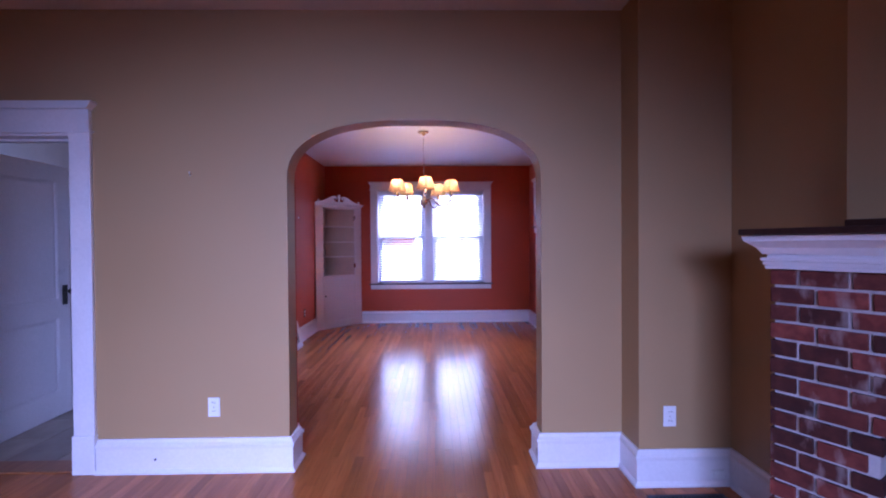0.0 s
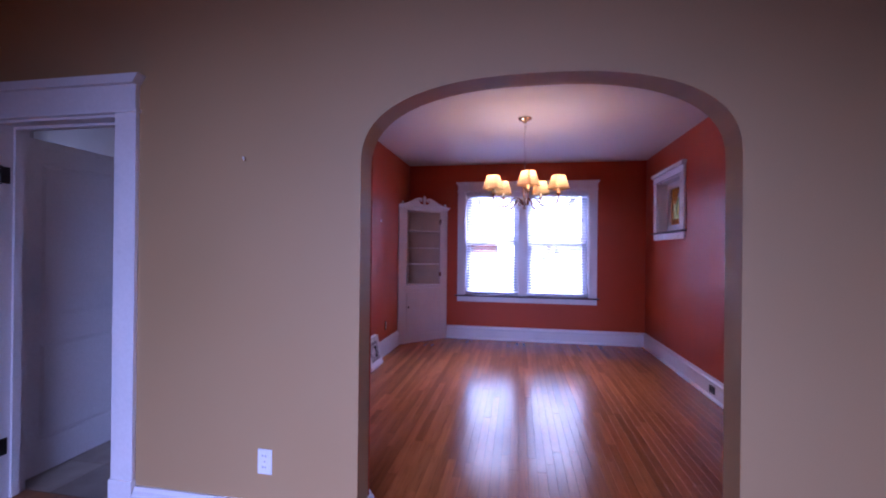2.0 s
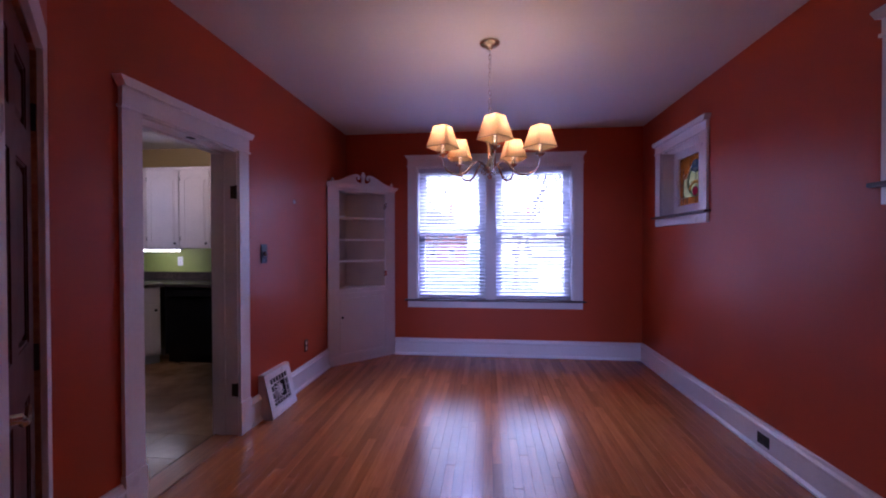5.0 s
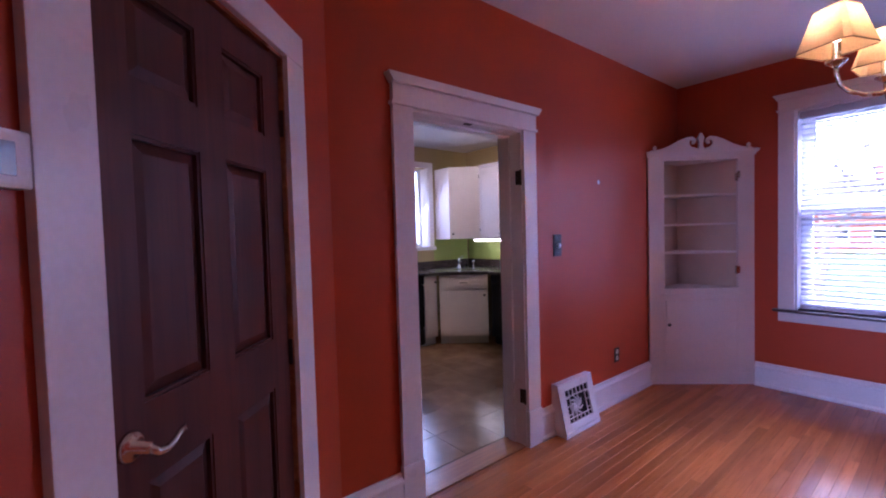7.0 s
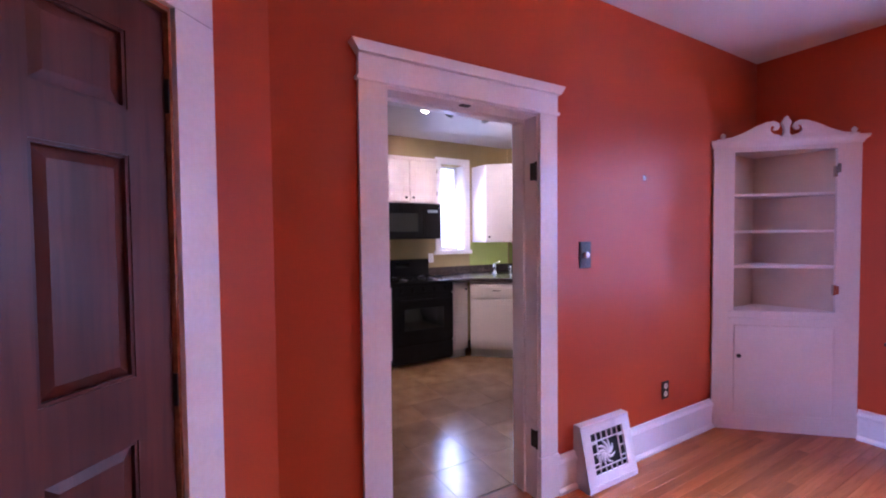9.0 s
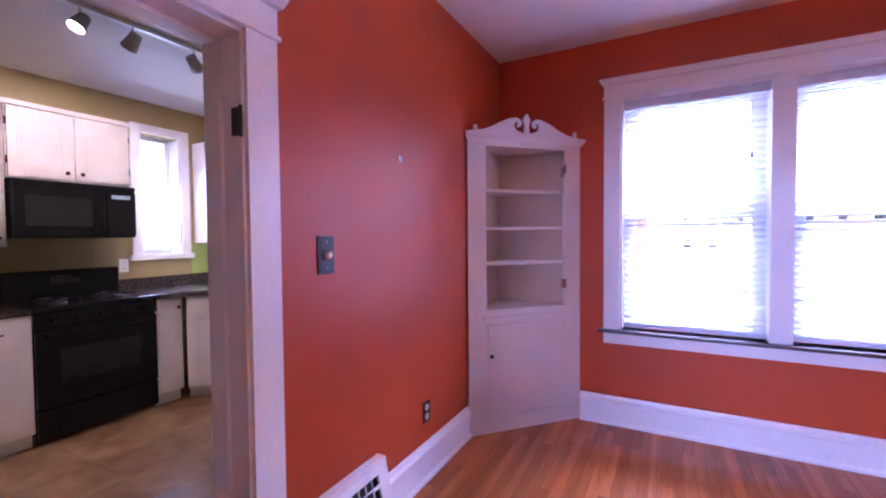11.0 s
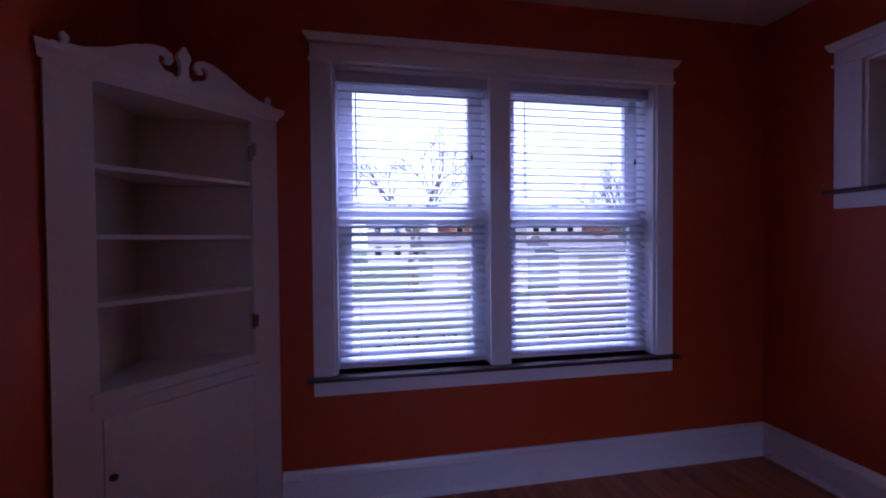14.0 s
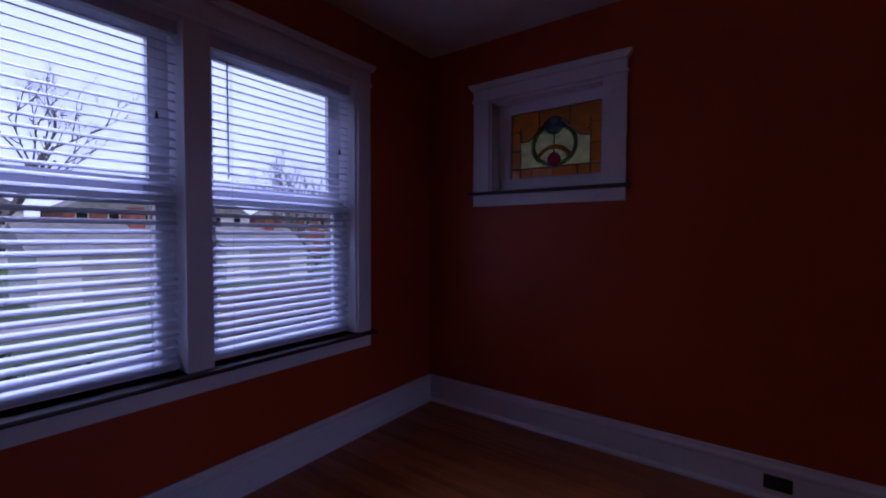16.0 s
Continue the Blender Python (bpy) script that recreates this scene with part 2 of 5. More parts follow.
HONEY = art_glass("honey_glass", (0.9, 0.5, 0.16))
MOSS = art_glass("moss_green_glass", (0.42, 0.58, 0.36))
PALE = art_glass("pale_green_glass", (0.34, 0.32, 0.20))
BLUE = art_glass("blue_glass", (0.5, 0.62, 0.98))
RUBY = art_glass("ruby_glass", (0.85, 0.10, 0.36))
CLEAR = art_glass("white_glass", (0.98, 0.97, 0.97))
SHADE = shade_cloth("cream_shade_cloth")
CLOUD = glow("bright_overcast", (0.80, 0.85, 1.0), 1.25)
BULB = glow("lit_bulb", (1.0, 0.75, 0.42), 7.0)
TUBE = glow("lit_tube", (1.0, 0.9, 0.75), 4.0)
GRASS = speckled("lawn", (0.06, 0.11, 0.025), (0.12, 0.17, 0.05), 0.9, 3)
ROOFM = speckled("grey_shingle", (0.22, 0.22, 0.23), (0.36, 0.36, 0.37), 0.85, 9)
SIDING = plain("white_siding", (0.75, 0.75, 0.74), 0.6)
FARBRICK = speckled("far_brick", (0.25, 0.09, 0.06), (0.36, 0.15, 0.1), 0.9, 5)
BARK = plain("grey_bark", (0.20, 0.18, 0.17), 0.9, vary=0.3, scale=12, relief=0.4)
FENCEW = wood("weathered_fence", (0.26, 0.19, 0.14), (0.15, 0.10, 0.08), 0.8, axis=2, by_piece=0.4)
HEDGE = speckled("hedge_leaf", (0.035, 0.07, 0.02), (0.08, 0.13, 0.04), 0.7, 20)
CONCRETE = plain("concrete", (0.42, 0.41, 0.39), 0.9, vary=0.2, scale=2, relief=0.3)

# ---- building helpers ----


def finish(name, bm, material, smooth=False):
    bmesh.ops.recalc_face_normals(bm, faces=bm.faces)
    me = bpy.data.meshes.new(name)
    bm.to_mesh(me)
    bm.free()
    me.materials.append(material)
    if smooth:
        for p in me.polygons:
            p.use_smooth = True
    return me


def part(name, bm, material, parent, label="", smooth=False):
    ob = new(name, finish(name, bm, material, smooth))
    ob.parent = parent
    return tagged(ob, label)


def setting(name, bm, material, label, category, smooth=False):
    return tagged(new(name, finish(name, bm, material, smooth)), label, category, kind="structure")


def thing(name, m, label, category, group="", kind=""):
    ob = new(name)
    ob.empty_display_size = 0.1
    ob.matrix_basis = m
    return tagged(ob, label, category, group, kind)


def box(x0, x1, y0, y1, z0, z1, bevel=0.0, bm=None):
    made = bmesh.new()
    bmesh.ops.create_cube(made, size=1.0, matrix=Matrix.LocRotScale(((x0 + x1) / 2, (y0 + y1) / 2, (z0 + z1) / 2), None, (abs(x1 - x0), abs(y1 - y0), abs(z1 - z0))))
    if bevel:
        bmesh.ops.bevel(made, geom=made.edges[:], offset=bevel, segments=2, affect='EDGES', profile=0.7)
    return made if bm is None else merge(bm, made)


def merge(bm, other, m=None):
    if m is not None:
        bmesh.ops.transform(other, matrix=m, verts=other.verts)
    me = bpy.data.meshes.new("tmp")
    other.to_mesh(me)
    other.free()
    bm.from_mesh(me)
    bpy.data.meshes.remove(me)
    return bm


def plate(outer, holes, thick, m):
    """A sheet in the local xy plane with holes, raised by thick along local z, put at m."""
    bm = bmesh.new()
    loops, edges = [], []
    for loop in (outer, *holes):
        vs = [bm.verts.new((u, v, 0)) for u, v in loop]
        edges += [bm.edges.new((vs[i], vs[(i + 1) % len(vs)])) for i in range(len(vs))]
        loops.append(vs)
    bmesh.ops.triangle_fill(bm, edges=edges, use_beauty=True, use_dissolve=False)
    faces = bm.faces[:]
    top = {v: bm.verts.new((v.co.x, v.co.y, thick)) for v in bm.verts[:]}
    for f in faces:
        bm.faces.new([top[v] for v in f.verts])
    for vs in loops:
        for i in range(len(vs)):
            a, b = vs[i], vs[(i + 1) % len(vs)]
            bm.faces.new((a, b, top[b], top[a]))
    bmesh.ops.transform(bm, matrix=m, verts=bm.verts)
    return bm


def rect(u0, u1, v0, v1):
    return [(u0, v0), (u1, v0), (u1, v1), (u0, v1)]


def along(p0, direction):
    """Frame: local x along direction, local y up, local z to the right-hand normal."""
    d = Vector((direction[0], direction[1], 0)).normalized()
    n = d.cross(Vector((0, 0, 1)))
    return Matrix(((d.x, 0, n.x, p0[0]), (d.y, 0, n.y, p0[1]), (0, 1, 0, p0[2] if len(p0) > 2 else 0), (0, 0, 0, 1)))


def prism(profile, p0, p1, normal, bm=None, cut0=0.0, cut1=0.0):
    """Sweeps a profile of (out, up) from p0 to p1; out runs along normal. cut: mitre of each end per metre out."""
    made = bmesh.new()
    a, b, n = Vector((*p0, 0)), Vector((*p1, 0)), Vector((*normal, 0)).normalized()
    d = (b - a).normalized()
    ra = [made.verts.new(a + n * o + d * (o * cut0) + Vector((0, 0, h))) for o, h in profile]
    rb = [made.verts.new(b + n * o - d * (o * cut1) + Vector((0, 0, h))) for o, h in profile]
    k = len(profile)
    for i in range(k):
        made.faces.new((ra[i], ra[(i + 1) % k], rb[(i + 1) % k], rb[i]))
    made.faces.new(ra)
    made.faces.new(rb[::-1])
    return made if bm is None else merge(bm, made)


def lathe(profile, n=20, bm=None, m=None):
    """Turns a profile of (radius, z) round the z axis."""
    made = bmesh.new()
    rings = []
    for r, z in profile:
        rings.append([made.verts.new((max(r, 0.0004) * math.cos(2 * math.pi * i / n), max(r, 0.0004) * math.sin(2 * math.pi * i / n), z)) for i in range(n)])
    for a, b in zip(rings, rings[1:]):
        for i in range(n):
            made.faces.new((a[i], a[(i + 1) % n], b[(i + 1) % n], b[i]))
    made.faces.new(rings[0][::-1])
    made.faces.new(rings[-1])
    if m is not None:
        bmesh.ops.transform(made, matrix=m, verts=made.verts)
    return made if bm is None else merge(bm, made)


def tube(points, radius, n=8, bm=None):
    """A round bar through points; radius is one number or one a point."""
    made = bmesh.new()
    pts = [Vector(p) for p in points]
    rads = radius if isinstance(radius, (list, tuple)) else [radius] * len(pts)
    rings = []
    up = Vector((0.13, 0.21, 0.97))
    for i, p in enumerate(pts):
        d = (pts[min(i + 1, len(pts) - 1)] - pts[max(i - 1, 0)]).normalized()
        s = d.cross(up)
        s = s.normalized() if s.length > 1e-4 else Vector((1, 0, 0))
        t = d.cross(s)
        rings.append([made.verts.new(p + (s * math.cos(2 * math.pi * j / n) + t * math.sin(2 * math.pi * j / n)) * rads[i]) for j in range(n)])
    for a, b in zip(rings, rings[1:]):
        for j in range(n):
            made.faces.new((a[j], a[(j + 1) % n], b[(j + 1) % n], b[j]))
    made.faces.new(rings[0][::-1])
    made.faces.new(rings[-1])
    return made if bm is None else merge(bm, made)


# ---- plan ----
LX, RX = -1.68, 1.90            # dining room side walls
AY, BY = 2.95, 3.09             # arch wall, living side and dining side
FY, CZ = 7.76, 2.74             # window wall, ceiling
KX, KY0, KY1 = -4.72, 4.10, 7.72
LZ = 2.80                       # living room ceiling
KZ = 2.62                       # kitchen ceiling
LRX0, LRX1, LRY0 = -4.3, 1.93, -2.6


def arch_curve(n=28, grow=0.0):
    cx, a, spring, rise, p = 0.127, 0.776 + grow, 1.77, 0.366 + grow, 2.5
    pts = [(cx + a, -0.01)]
    for i in range(n + 1):
        th = math.pi * i / n
        c, s = math.cos(th), math.sin(th)
        pts.append((cx + a * math.copysign(abs(c) ** (2 / p), c), spring + rise * abs(s) ** (2 / p)))
    pts.append((cx - a, -0.01))
    return pts


# arch wall: tan body towards the living room, red skin towards the dining room
LD0, LD1, LDZ = -2.70, -1.93, 2.06
m_arch = along((0, AY + 0.138), (1, 0))


def wall_arch():
    right = arch_curve()
    left = [(x, z) for x, z in right[::-1]]
    outline = [(LD1, -0.01)] + left + [(LRX1 + 0.1, -0.01), (LRX1 + 0.1, LZ + 0.05), (LRX0, LZ + 0.05), (LRX0, -0.01), (LD0, -0.01), (LD0, LDZ), (LD1, LDZ)]
    return plate(outline, [], 0.138, m_arch)


setting("wall_arch", wall_arch(), TAN, "tan painted wall with a wide rounded archway", "wall")
outline = arch_curve(28, 0.004)[::-1] + [(RX + 0.01, -0.01), (RX + 0.01, CZ + 0.02), (-0.66, CZ + 0.02), (-0.66, -0.01)]
setting("wall_arch_dining_side", plate(outline, [], 0.004, along((0, BY + 0.002), (1, 0))), RED, "deep red painted wall around the archway", "wall")

# dining room walls
KD0, KD1, KDZ = 4.585, 5.442, 2.04
setting("wall_west", plate([(4.13, -0.01), (KD0, -0.01), (KD0, KDZ), (KD1, KDZ), (KD1, -0.01), (FY + 0.02, -0.01), (FY + 0.02, CZ + 0.02), (4.13, CZ + 0.02)], [], 0.17,
        along((LX - 0.17, 0), (0, 1))), RED, "deep red painted wall with a doorway to the kitchen", "wall")
WX0, WX1, WZ0, WZ1 = -0.785, 1.115, 0.69, 2.325
setting("wall_north", plate(rect(LX - 0.2, RX + 0.25, -0.6, CZ + 0.05), [rect(WX0, WX1, WZ0, WZ1)], 0.24,
        along((0, FY + 0.24), (1, 0))), RED, "deep red painted wall with a wide double window", "wall")
SY0, SY1, SZ0, SZ1 = 6.40, 7.215, 1.65, 2.31
setting("wall_east", plate([(-FY, -0.6), (-BY + 0.0, -0.6), (-BY, CZ + 0.05), (-FY, CZ + 0.05)], [rect(-SY1, -SY0, SZ0, SZ1), rect(-SY1 + 2.61, -SY0 + 2.61, SZ0, SZ1)], 0.24,
        along((RX + 0.24, 0), (0, -1))), RED, "deep red painted wall with two small high windows", "wall")
# angled wall with the dark door, 45 degrees
DG = Vector((0.7071, -0.7071, 0))
m_diag = along((-1.68, 4.145, 0), (DG.x, DG.y))
m_diag = m_diag @ pose(0, 0, 0)
DIAGN = m_diag.to_3x3() @ Vector((0, 0, 1))
PD0, PD1, PDZ = 0.408, 1.148, 2.02
setting("wall_angled", plate([(-0.02, -0.01), (PD0, -0.01), (PD0, PDZ), (PD1, PDZ), (PD1, -0.01), (1.452, -0.01), (1.452, CZ + 0.02), (-0.02, CZ + 0.02)], [], 0.12,
        m_diag @ pose(0, 0, -0.12 if DIAGN.x > 0 else 0.0)), RED, "deep red painted angled wall holding a dark door", "wall")
setting("ceiling", box(LX - 0.1, RX + 0.1, BY + 0.0, FY + 0.1, CZ, CZ + 0.1), CEIL, "white painted dining room ceiling", "ceiling")

# living room shell
setting("ceiling_living", box(LRX0 - 0.1, 3.3, LRY0 - 0.1, AY + 0.01, LZ, LZ + 0.1), CEIL, "white painted living room ceiling", "ceiling")
setting("wall_living_west", box(LRX0 - 0.12, LRX0, LRY0, AY + 0.1, -0.01, LZ + 0.05), TAN, "plain tan painted living room wall", "wall")
setting("wall_living_south", plate(rect(LRX0, 3.3, -0.01, LZ + 0.05), [], 0.2, along((0, LRY0), (1, 0))), TAN, "tan painted living room wall with the front window", "wall")
setting("wall_living_east", box(3.2, 3.3, LRY0, 1.2, -0.01, LZ + 0.05), TAN, "plain tan painted living room wall", "wall")
setting("wall_pier", box(1.40, LRX1 + 0.12, 2.73, AY + 0.001, -0.01, LZ + 0.04), TAN, "tan painted boxed pier beside the archway", "wall")
setting("wall_pier_side", box(LRX1, LRX1 + 0.12, 1.95, 2.728, -0.01, LZ + 0.04), TAN, "tan painted return wall beside the fireplace", "wall")

# kitchen and hall shell
KWY0, KWY1, KWZ0, KWZ1 = 6.62, 6.98, 1.22, 2.33
setting("wall_kitchen_west", plate(rect(-KY1 - 0.2, -2.9, -0.6, CZ + 0.05), [rect(-KWY1, -KWY0, KWZ0, KWZ1)], 0.24, along((KX, 0), (0, -1)) @ pose(0, 0, -0.0)), OLIVE, "olive painted kitchen wall with a narrow window", "wall")
setting("wall_kitchen_north", box(KX, LX - 0.17, KY1, KY1 + 0.24, -0.6, CZ + 0.05), OLIVE, "olive painted kitchen wall", "wall")
setting("wall_kitchen_south", box(KX, -1.9, KY0 - 0.1, KY0, -0.01, CZ + 0.02), OLIVE, "olive painted kitchen wall behind the fridge", "wall")
setting("wall_kitchen_east", plate([(4.13, 0.0), (KD0, 0.0), (KD0, KDZ), (KD1, KDZ), (KD1, 0.0), (KY1, 0.0), (KY1, CZ), (4.13, CZ)], [], 0.012, along((LX - 0.186, 0), (0, 1))), OLIVE, "olive painted kitchen side of the doorway wall", "wall")
setting("ceiling_kitchen", box(KX - 0.1, LX - 0.16, AY + 0.12, KY1 + 0.05, KZ, KZ + 0.1), CEIL, "white painted kitchen ceiling", "ceiling")
setting("wall_hall", box(-3.9, -1.55, 3.98, 3.995, -0.01, CZ), HALL, "pale grey painted hall wall", "wall")
# unseen end wall; its opening is added only to hold the hall fill lamp
setting("wall_hall_end", plate(rect(AY + 0.12, 3.98, -0.01, CZ), [rect(3.25, 3.85, 1.0, 2.2)], 0.05, along((-3.95, 0), (0, 1))), HALL, "unseen pale grey hall end wall with an opening for the added lamp", "wall")
setting("wall_hall_east", box(-1.62, -1.55, AY + 0.14, 3.98, -0.01, CZ), HALL, "pale grey painted hall wall beside the closet", "wall")

# ---- trim ----
BASE = [(0, 0), (0.036, 0), (0.036, 0.012), (0.022, 0.03), (0.022, 0.15), (0.031, 0.158), (0.031, 0.172), (0.018, 0.186), (0.012, 0.205), (0, 0.205)]


def baseboard(p0, p1, normal, cut0=0.0, cut1=0.0):
    setting("baseboard", prism(BASE, p0, p1, normal, None, cut0, cut1), TRIM, "white painted moulded wooden baseboard", "baseboard")


baseboard((LX, 4.145), (LX, 4.47), (1, 0), 0.41)
baseboard((LX, 5.56), (LX, 7.11), (1, 0))
baseboard((-1.05, FY), (RX, FY), (0, -1), 0, 1)
baseboard((RX, FY), (RX, BY), (-1, 0), 1, 1)
baseboard((RX, BY + 0.002), (0.895, BY + 0.002), (0, 1), 1)
baseboard((LD1 + 0.125, AY), (-0.645, AY), (0, -1), 0, -1)
baseboard((0.895, AY), (1.40, AY), (0, -1), -1, 1)
baseboard((1.40, AY), (1.40, 2.73), (-1, 0), 1, -1)
baseboard((1.40, 2.73), (LRX1, 2.73), (0, -1), -1, 1)
baseboard((LRX1, 2.73), (LRX1, 2.2), (-1, 0), 1)
baseboard((LRX0, AY), (LD0 - 0.125, AY), (0, -1))
baseboard((-0.645, AY), (-0.645, BY), (1, 0), -1, -1)
baseboard((0.895, BY), (0.895, AY), (-1, 0), -1, -1)
DP = lambda u: (-0.68 - 0.7071 * u, 3.145 + 0.7071 * u)
baseboard(DP(1.13), DP(1.4142), (0.7071, 0.7071), 0, 0.41)
baseboard(DP(-0.03), DP(0.14), (0.7071, 0.7071))


def lbox(u0, u1, v0, v1, w0, w1, bevel=0.003):
    return box(u0, u1, v0, v1, w0, w1, bevel)


def capped_header(owner, u0, u1, v0, v1, over=0.03):
    """Flat head casing with a crown cap and a thin bead under it, as the old trim has."""
    part("head_casing", lbox(u0, u1, v0, v1 - 0.028, 0, 0.026), TRIM, owner)
    prof = [(u0 - 0.004, v1 - 0.045), (u1 + 0.004, v1 - 0.045), (u1 + over, v1 - 0.008), (u1 + over, v1), (u0 - over, v1), (u0 - over, v1 - 0.008)]
    part("crown_cap", plate(prof, [], 0.05, Matrix.Identity(4)), TRIM, owner)
    part("bead", lbox(u0 - 0.01, u1 + 0.01, v0 - 0.004, v0 + 0.012, 0, 0.032), TRIM, owner)


def doorway(name, m, u0, u1, top, depth, head, label, width=0.112, hinges=(), strike=False):
    d = thing(name, m, label, "doorway", kind="structure")
    for side, a, b in (("casing", u0 - width, u0 + 0.006), ("casing", u1 - 0.006, u1 + width)):
        part(side, lbox(a, b, 0.23, top + 0.004, 0, 0.022), TRIM, d)
        part("plinth_block", lbox(a - 0.006, b + 0.004, 0, 0.235, 0, 0.03), TRIM, d)
    capped_header(d, u0 - width, u1 + width, top, head)
    part("jamb", lbox(u0 - 0.004, u0 + 0.016, 0, top, -depth, 0.004, 0.002), TRIM, d)
    part("jamb", lbox(u1 - 0.016, u1 + 0.004, 0, top, -depth, 0.004, 0.002), TRIM, d)
    part("head_jamb", lbox(u0 + 0.016, u1 - 0.016, top - 0.018, top + 0.004, -depth, 0.004, 0.002), TRIM, d)
    s0, s1 = -depth * 0.75, -depth * 0.45
    part("door_stop", lbox(u0 + 0.016, u0 + 0.03, 0, top - 0.018, s0, s1, 0.002), TRIM, d)
    part("door_stop", lbox(u1 - 0.03, u1 - 0.016, 0, top - 0.018, s0, s1, 0.002), TRIM, d)
    part("head_stop", lbox(u0 + 0.03, u1 - 0.03, top - 0.034, top - 0.018, s0, s1, 0.002), TRIM, d)
    for u, z, w in hinges:
        h = part("hinge", lbox(u - 0.004, u + 0.004, z - 0.045, z + 0.045, w - 0.035, w + 0.004, 0.001), BRONZE, d, "dark bronze butt hinge leaf")
        part("knuckle", lathe([(0.006, -0.05), (0.006, 0.05)], 10, None, pose(u, z, w + 0.006, 90)), BRONZE, h)
    return d


m_w = along((LX, 0), (0, 1))
kd = doorway("doorway_kitchen", m_w, KD0, KD1, KDZ, 0.19, 2.184, "white cased doorway from dining room to kitchen", 0.115,
             [(KD1 - 0.017, 1.74, -0.005), (KD1 - 0.017, 0.33, -0.005), (KD0 + 0.017, 1.80, -0.15), (KD0 + 0.017, 0.27, -0.15)])
part("strike_plate", lbox(4.98, 5.03, KDZ - 0.022, KDZ - 0.016, -0.04, -0.01, 0.001), BRONZE, kd)
part("threshold", lbox(KD0 + 0.016, KD1 - 0.016, -0.005, 0.008, -0.17, 0.0, 0.004), THRESH, kd, "worn oak threshold board")
m_a = along((0, AY), (1, 0))
ld = doorway("doorway_hall", m_a, LD0, LD1, LDZ, 0.14, 2.24, "white cased doorway from living room to hall", 0.118,
             [(LD0 + 0.017, 1.77, -0.012), (LD0 + 0.017, 0.30, -0.012), (LD1 - 0.017, 1.86, -0.1), (LD1 - 0.017, 0.24, -0.1)])
part("threshold", lbox(LD0 + 0.016, LD1 - 0.016, -0.005, 0.008, -0.14, 0.0, 0.004), THRESH, ld, "worn oak threshold board")
m_p = along((-0.68, 3.145), (-0.7071, 0.7071))
P0, P1 = 1.4142 - PD1, 1.4142 - PD0
pdw = thing("doorway_closet", m_p, "flat white casing round the dark closet door", "doorway", kind="structure")
part("casing", lbox(P0 - 0.105, P0 + 0.004, 0, PDZ + 0.11, 0, 0.02), TRIM, pdw)
part("casing", lbox(P1 - 0.004, P1 + 0.125, 0, PDZ + 0.004, 0, 0.02), TRIM, pdw)
part("head_casing", lbox(P0 + 0.004, P1 + 0.125, PDZ + 0.004, PDZ + 0.115, 0, 0.0205), TRIM, pdw)
part("jamb", lbox(P1 - 0.012, P1, 0, PDZ, -0.12, 0.003, 0.002), THRESH, pdw)
part("jamb", lbox(P0, P0 + 0.008, 0, PDZ, -0.12, 0.003, 0.002), THRESH, pdw)
part("head_jamb", lbox(P0 + 0.008, P1 - 0.012, PDZ - 0.01, PDZ, -0.12, 0.003, 0.002), THRESH, pdw)


def panel_door(name, m, width, height, panels, material, label, thick=0.036):
    """A framed door: leaf pierced for its panels, and raised panels set in. Local z = face."""
    d = thing(name, m, label, "door")
    part("leaf", plate(rect(0, width, 0.008, height), [rect(*p) for p in panels], thick, pose(0, 0, -thick)), material, d)
    for u0, u1, v0, v1 in panels:
        bm = lbox(u0 - 0.001, u1 + 0.001, v0 - 0.001, v1 + 0.001, -thick + 0.006, -0.016, 0)
        raised = bmesh.new()
        g = 0.035
        vs = [raised.verts.new(c) for c in ((u0 + 0.006, v0 + 0.006, -0.016), (u1 - 0.006, v0 + 0.006, -0.016), (u1 - 0.006, v1 - 0.006, -0.016), (u0 + 0.006, v1 - 0.006, -0.016),
                                            (u0 + g, v0 + g, -0.006), (u1 - g, v0 + g, -0.006), (u1 - g, v1 - g, -0.006), (u0 + g, v1 - g, -0.006))]
        for i in range(4):
            raised.faces.new((vs[i], vs[(i + 1) % 4], vs[4 + (i + 1) % 4], vs[4 + i]))
        raised.faces.new(vs[4:])
        pn = part("panel", merge(bm, raised), material, d)
        bead = bmesh.new()
        for a, b, c, e in ((u0, u1, v0, v0 + 0.008), (u0, u1, v1 - 0.008, v1), (u0, u0 + 0.008, v0, v1), (u1 - 0.008, u1, v0, v1)):
            box(a, b, c, e, -0.016, -0.004, 0, bead)
        part("moulding", bead, material, pn)
    return d


w = P1 - 0.014 - P0 - 0.01
c0, c1, c2, c3 = 0.095, 0.3, 0.405, 0.612
cd = panel_door("closet_door", m_p @ pose(P0 + 0.01, 0, -0.012), w, PDZ - 0.012,
                [(a, b, lo, hi) for a, b in ((c0, c1), (c2, c3)) for lo, hi in ((1.725, 1.915), (1.07, 1.615), (0.2, 0.91))],
                DOORW, "dark stained six-panel wooden door standing closed")
hd = part("lever_handle", lathe([(0.001, 0), (0.031, 0), (0.031, 0.006), (0.024, 0.012), (0.012, 0.014), (0.011, 0.045), (0.001, 0.047)], 24, None, pose(0.055, 1.0, 0)), NICKEL, cd, "curved brushed nickel lever handle", True)
part("lever", tube([(0.055, 1.0, 0.04), (0.072, 0.984, 0.045), (0.092, 0.979, 0.047), (0.112, 0.984, 0.047), (0.132, 0.996, 0.046), (0.147, 0.999, 0.044), (0.150, 0.991, 0.042)], [0.009, 0.0095, 0.008, 0.007, 0.0065, 0.006, 0.005], 10), NICKEL, hd, "", True)
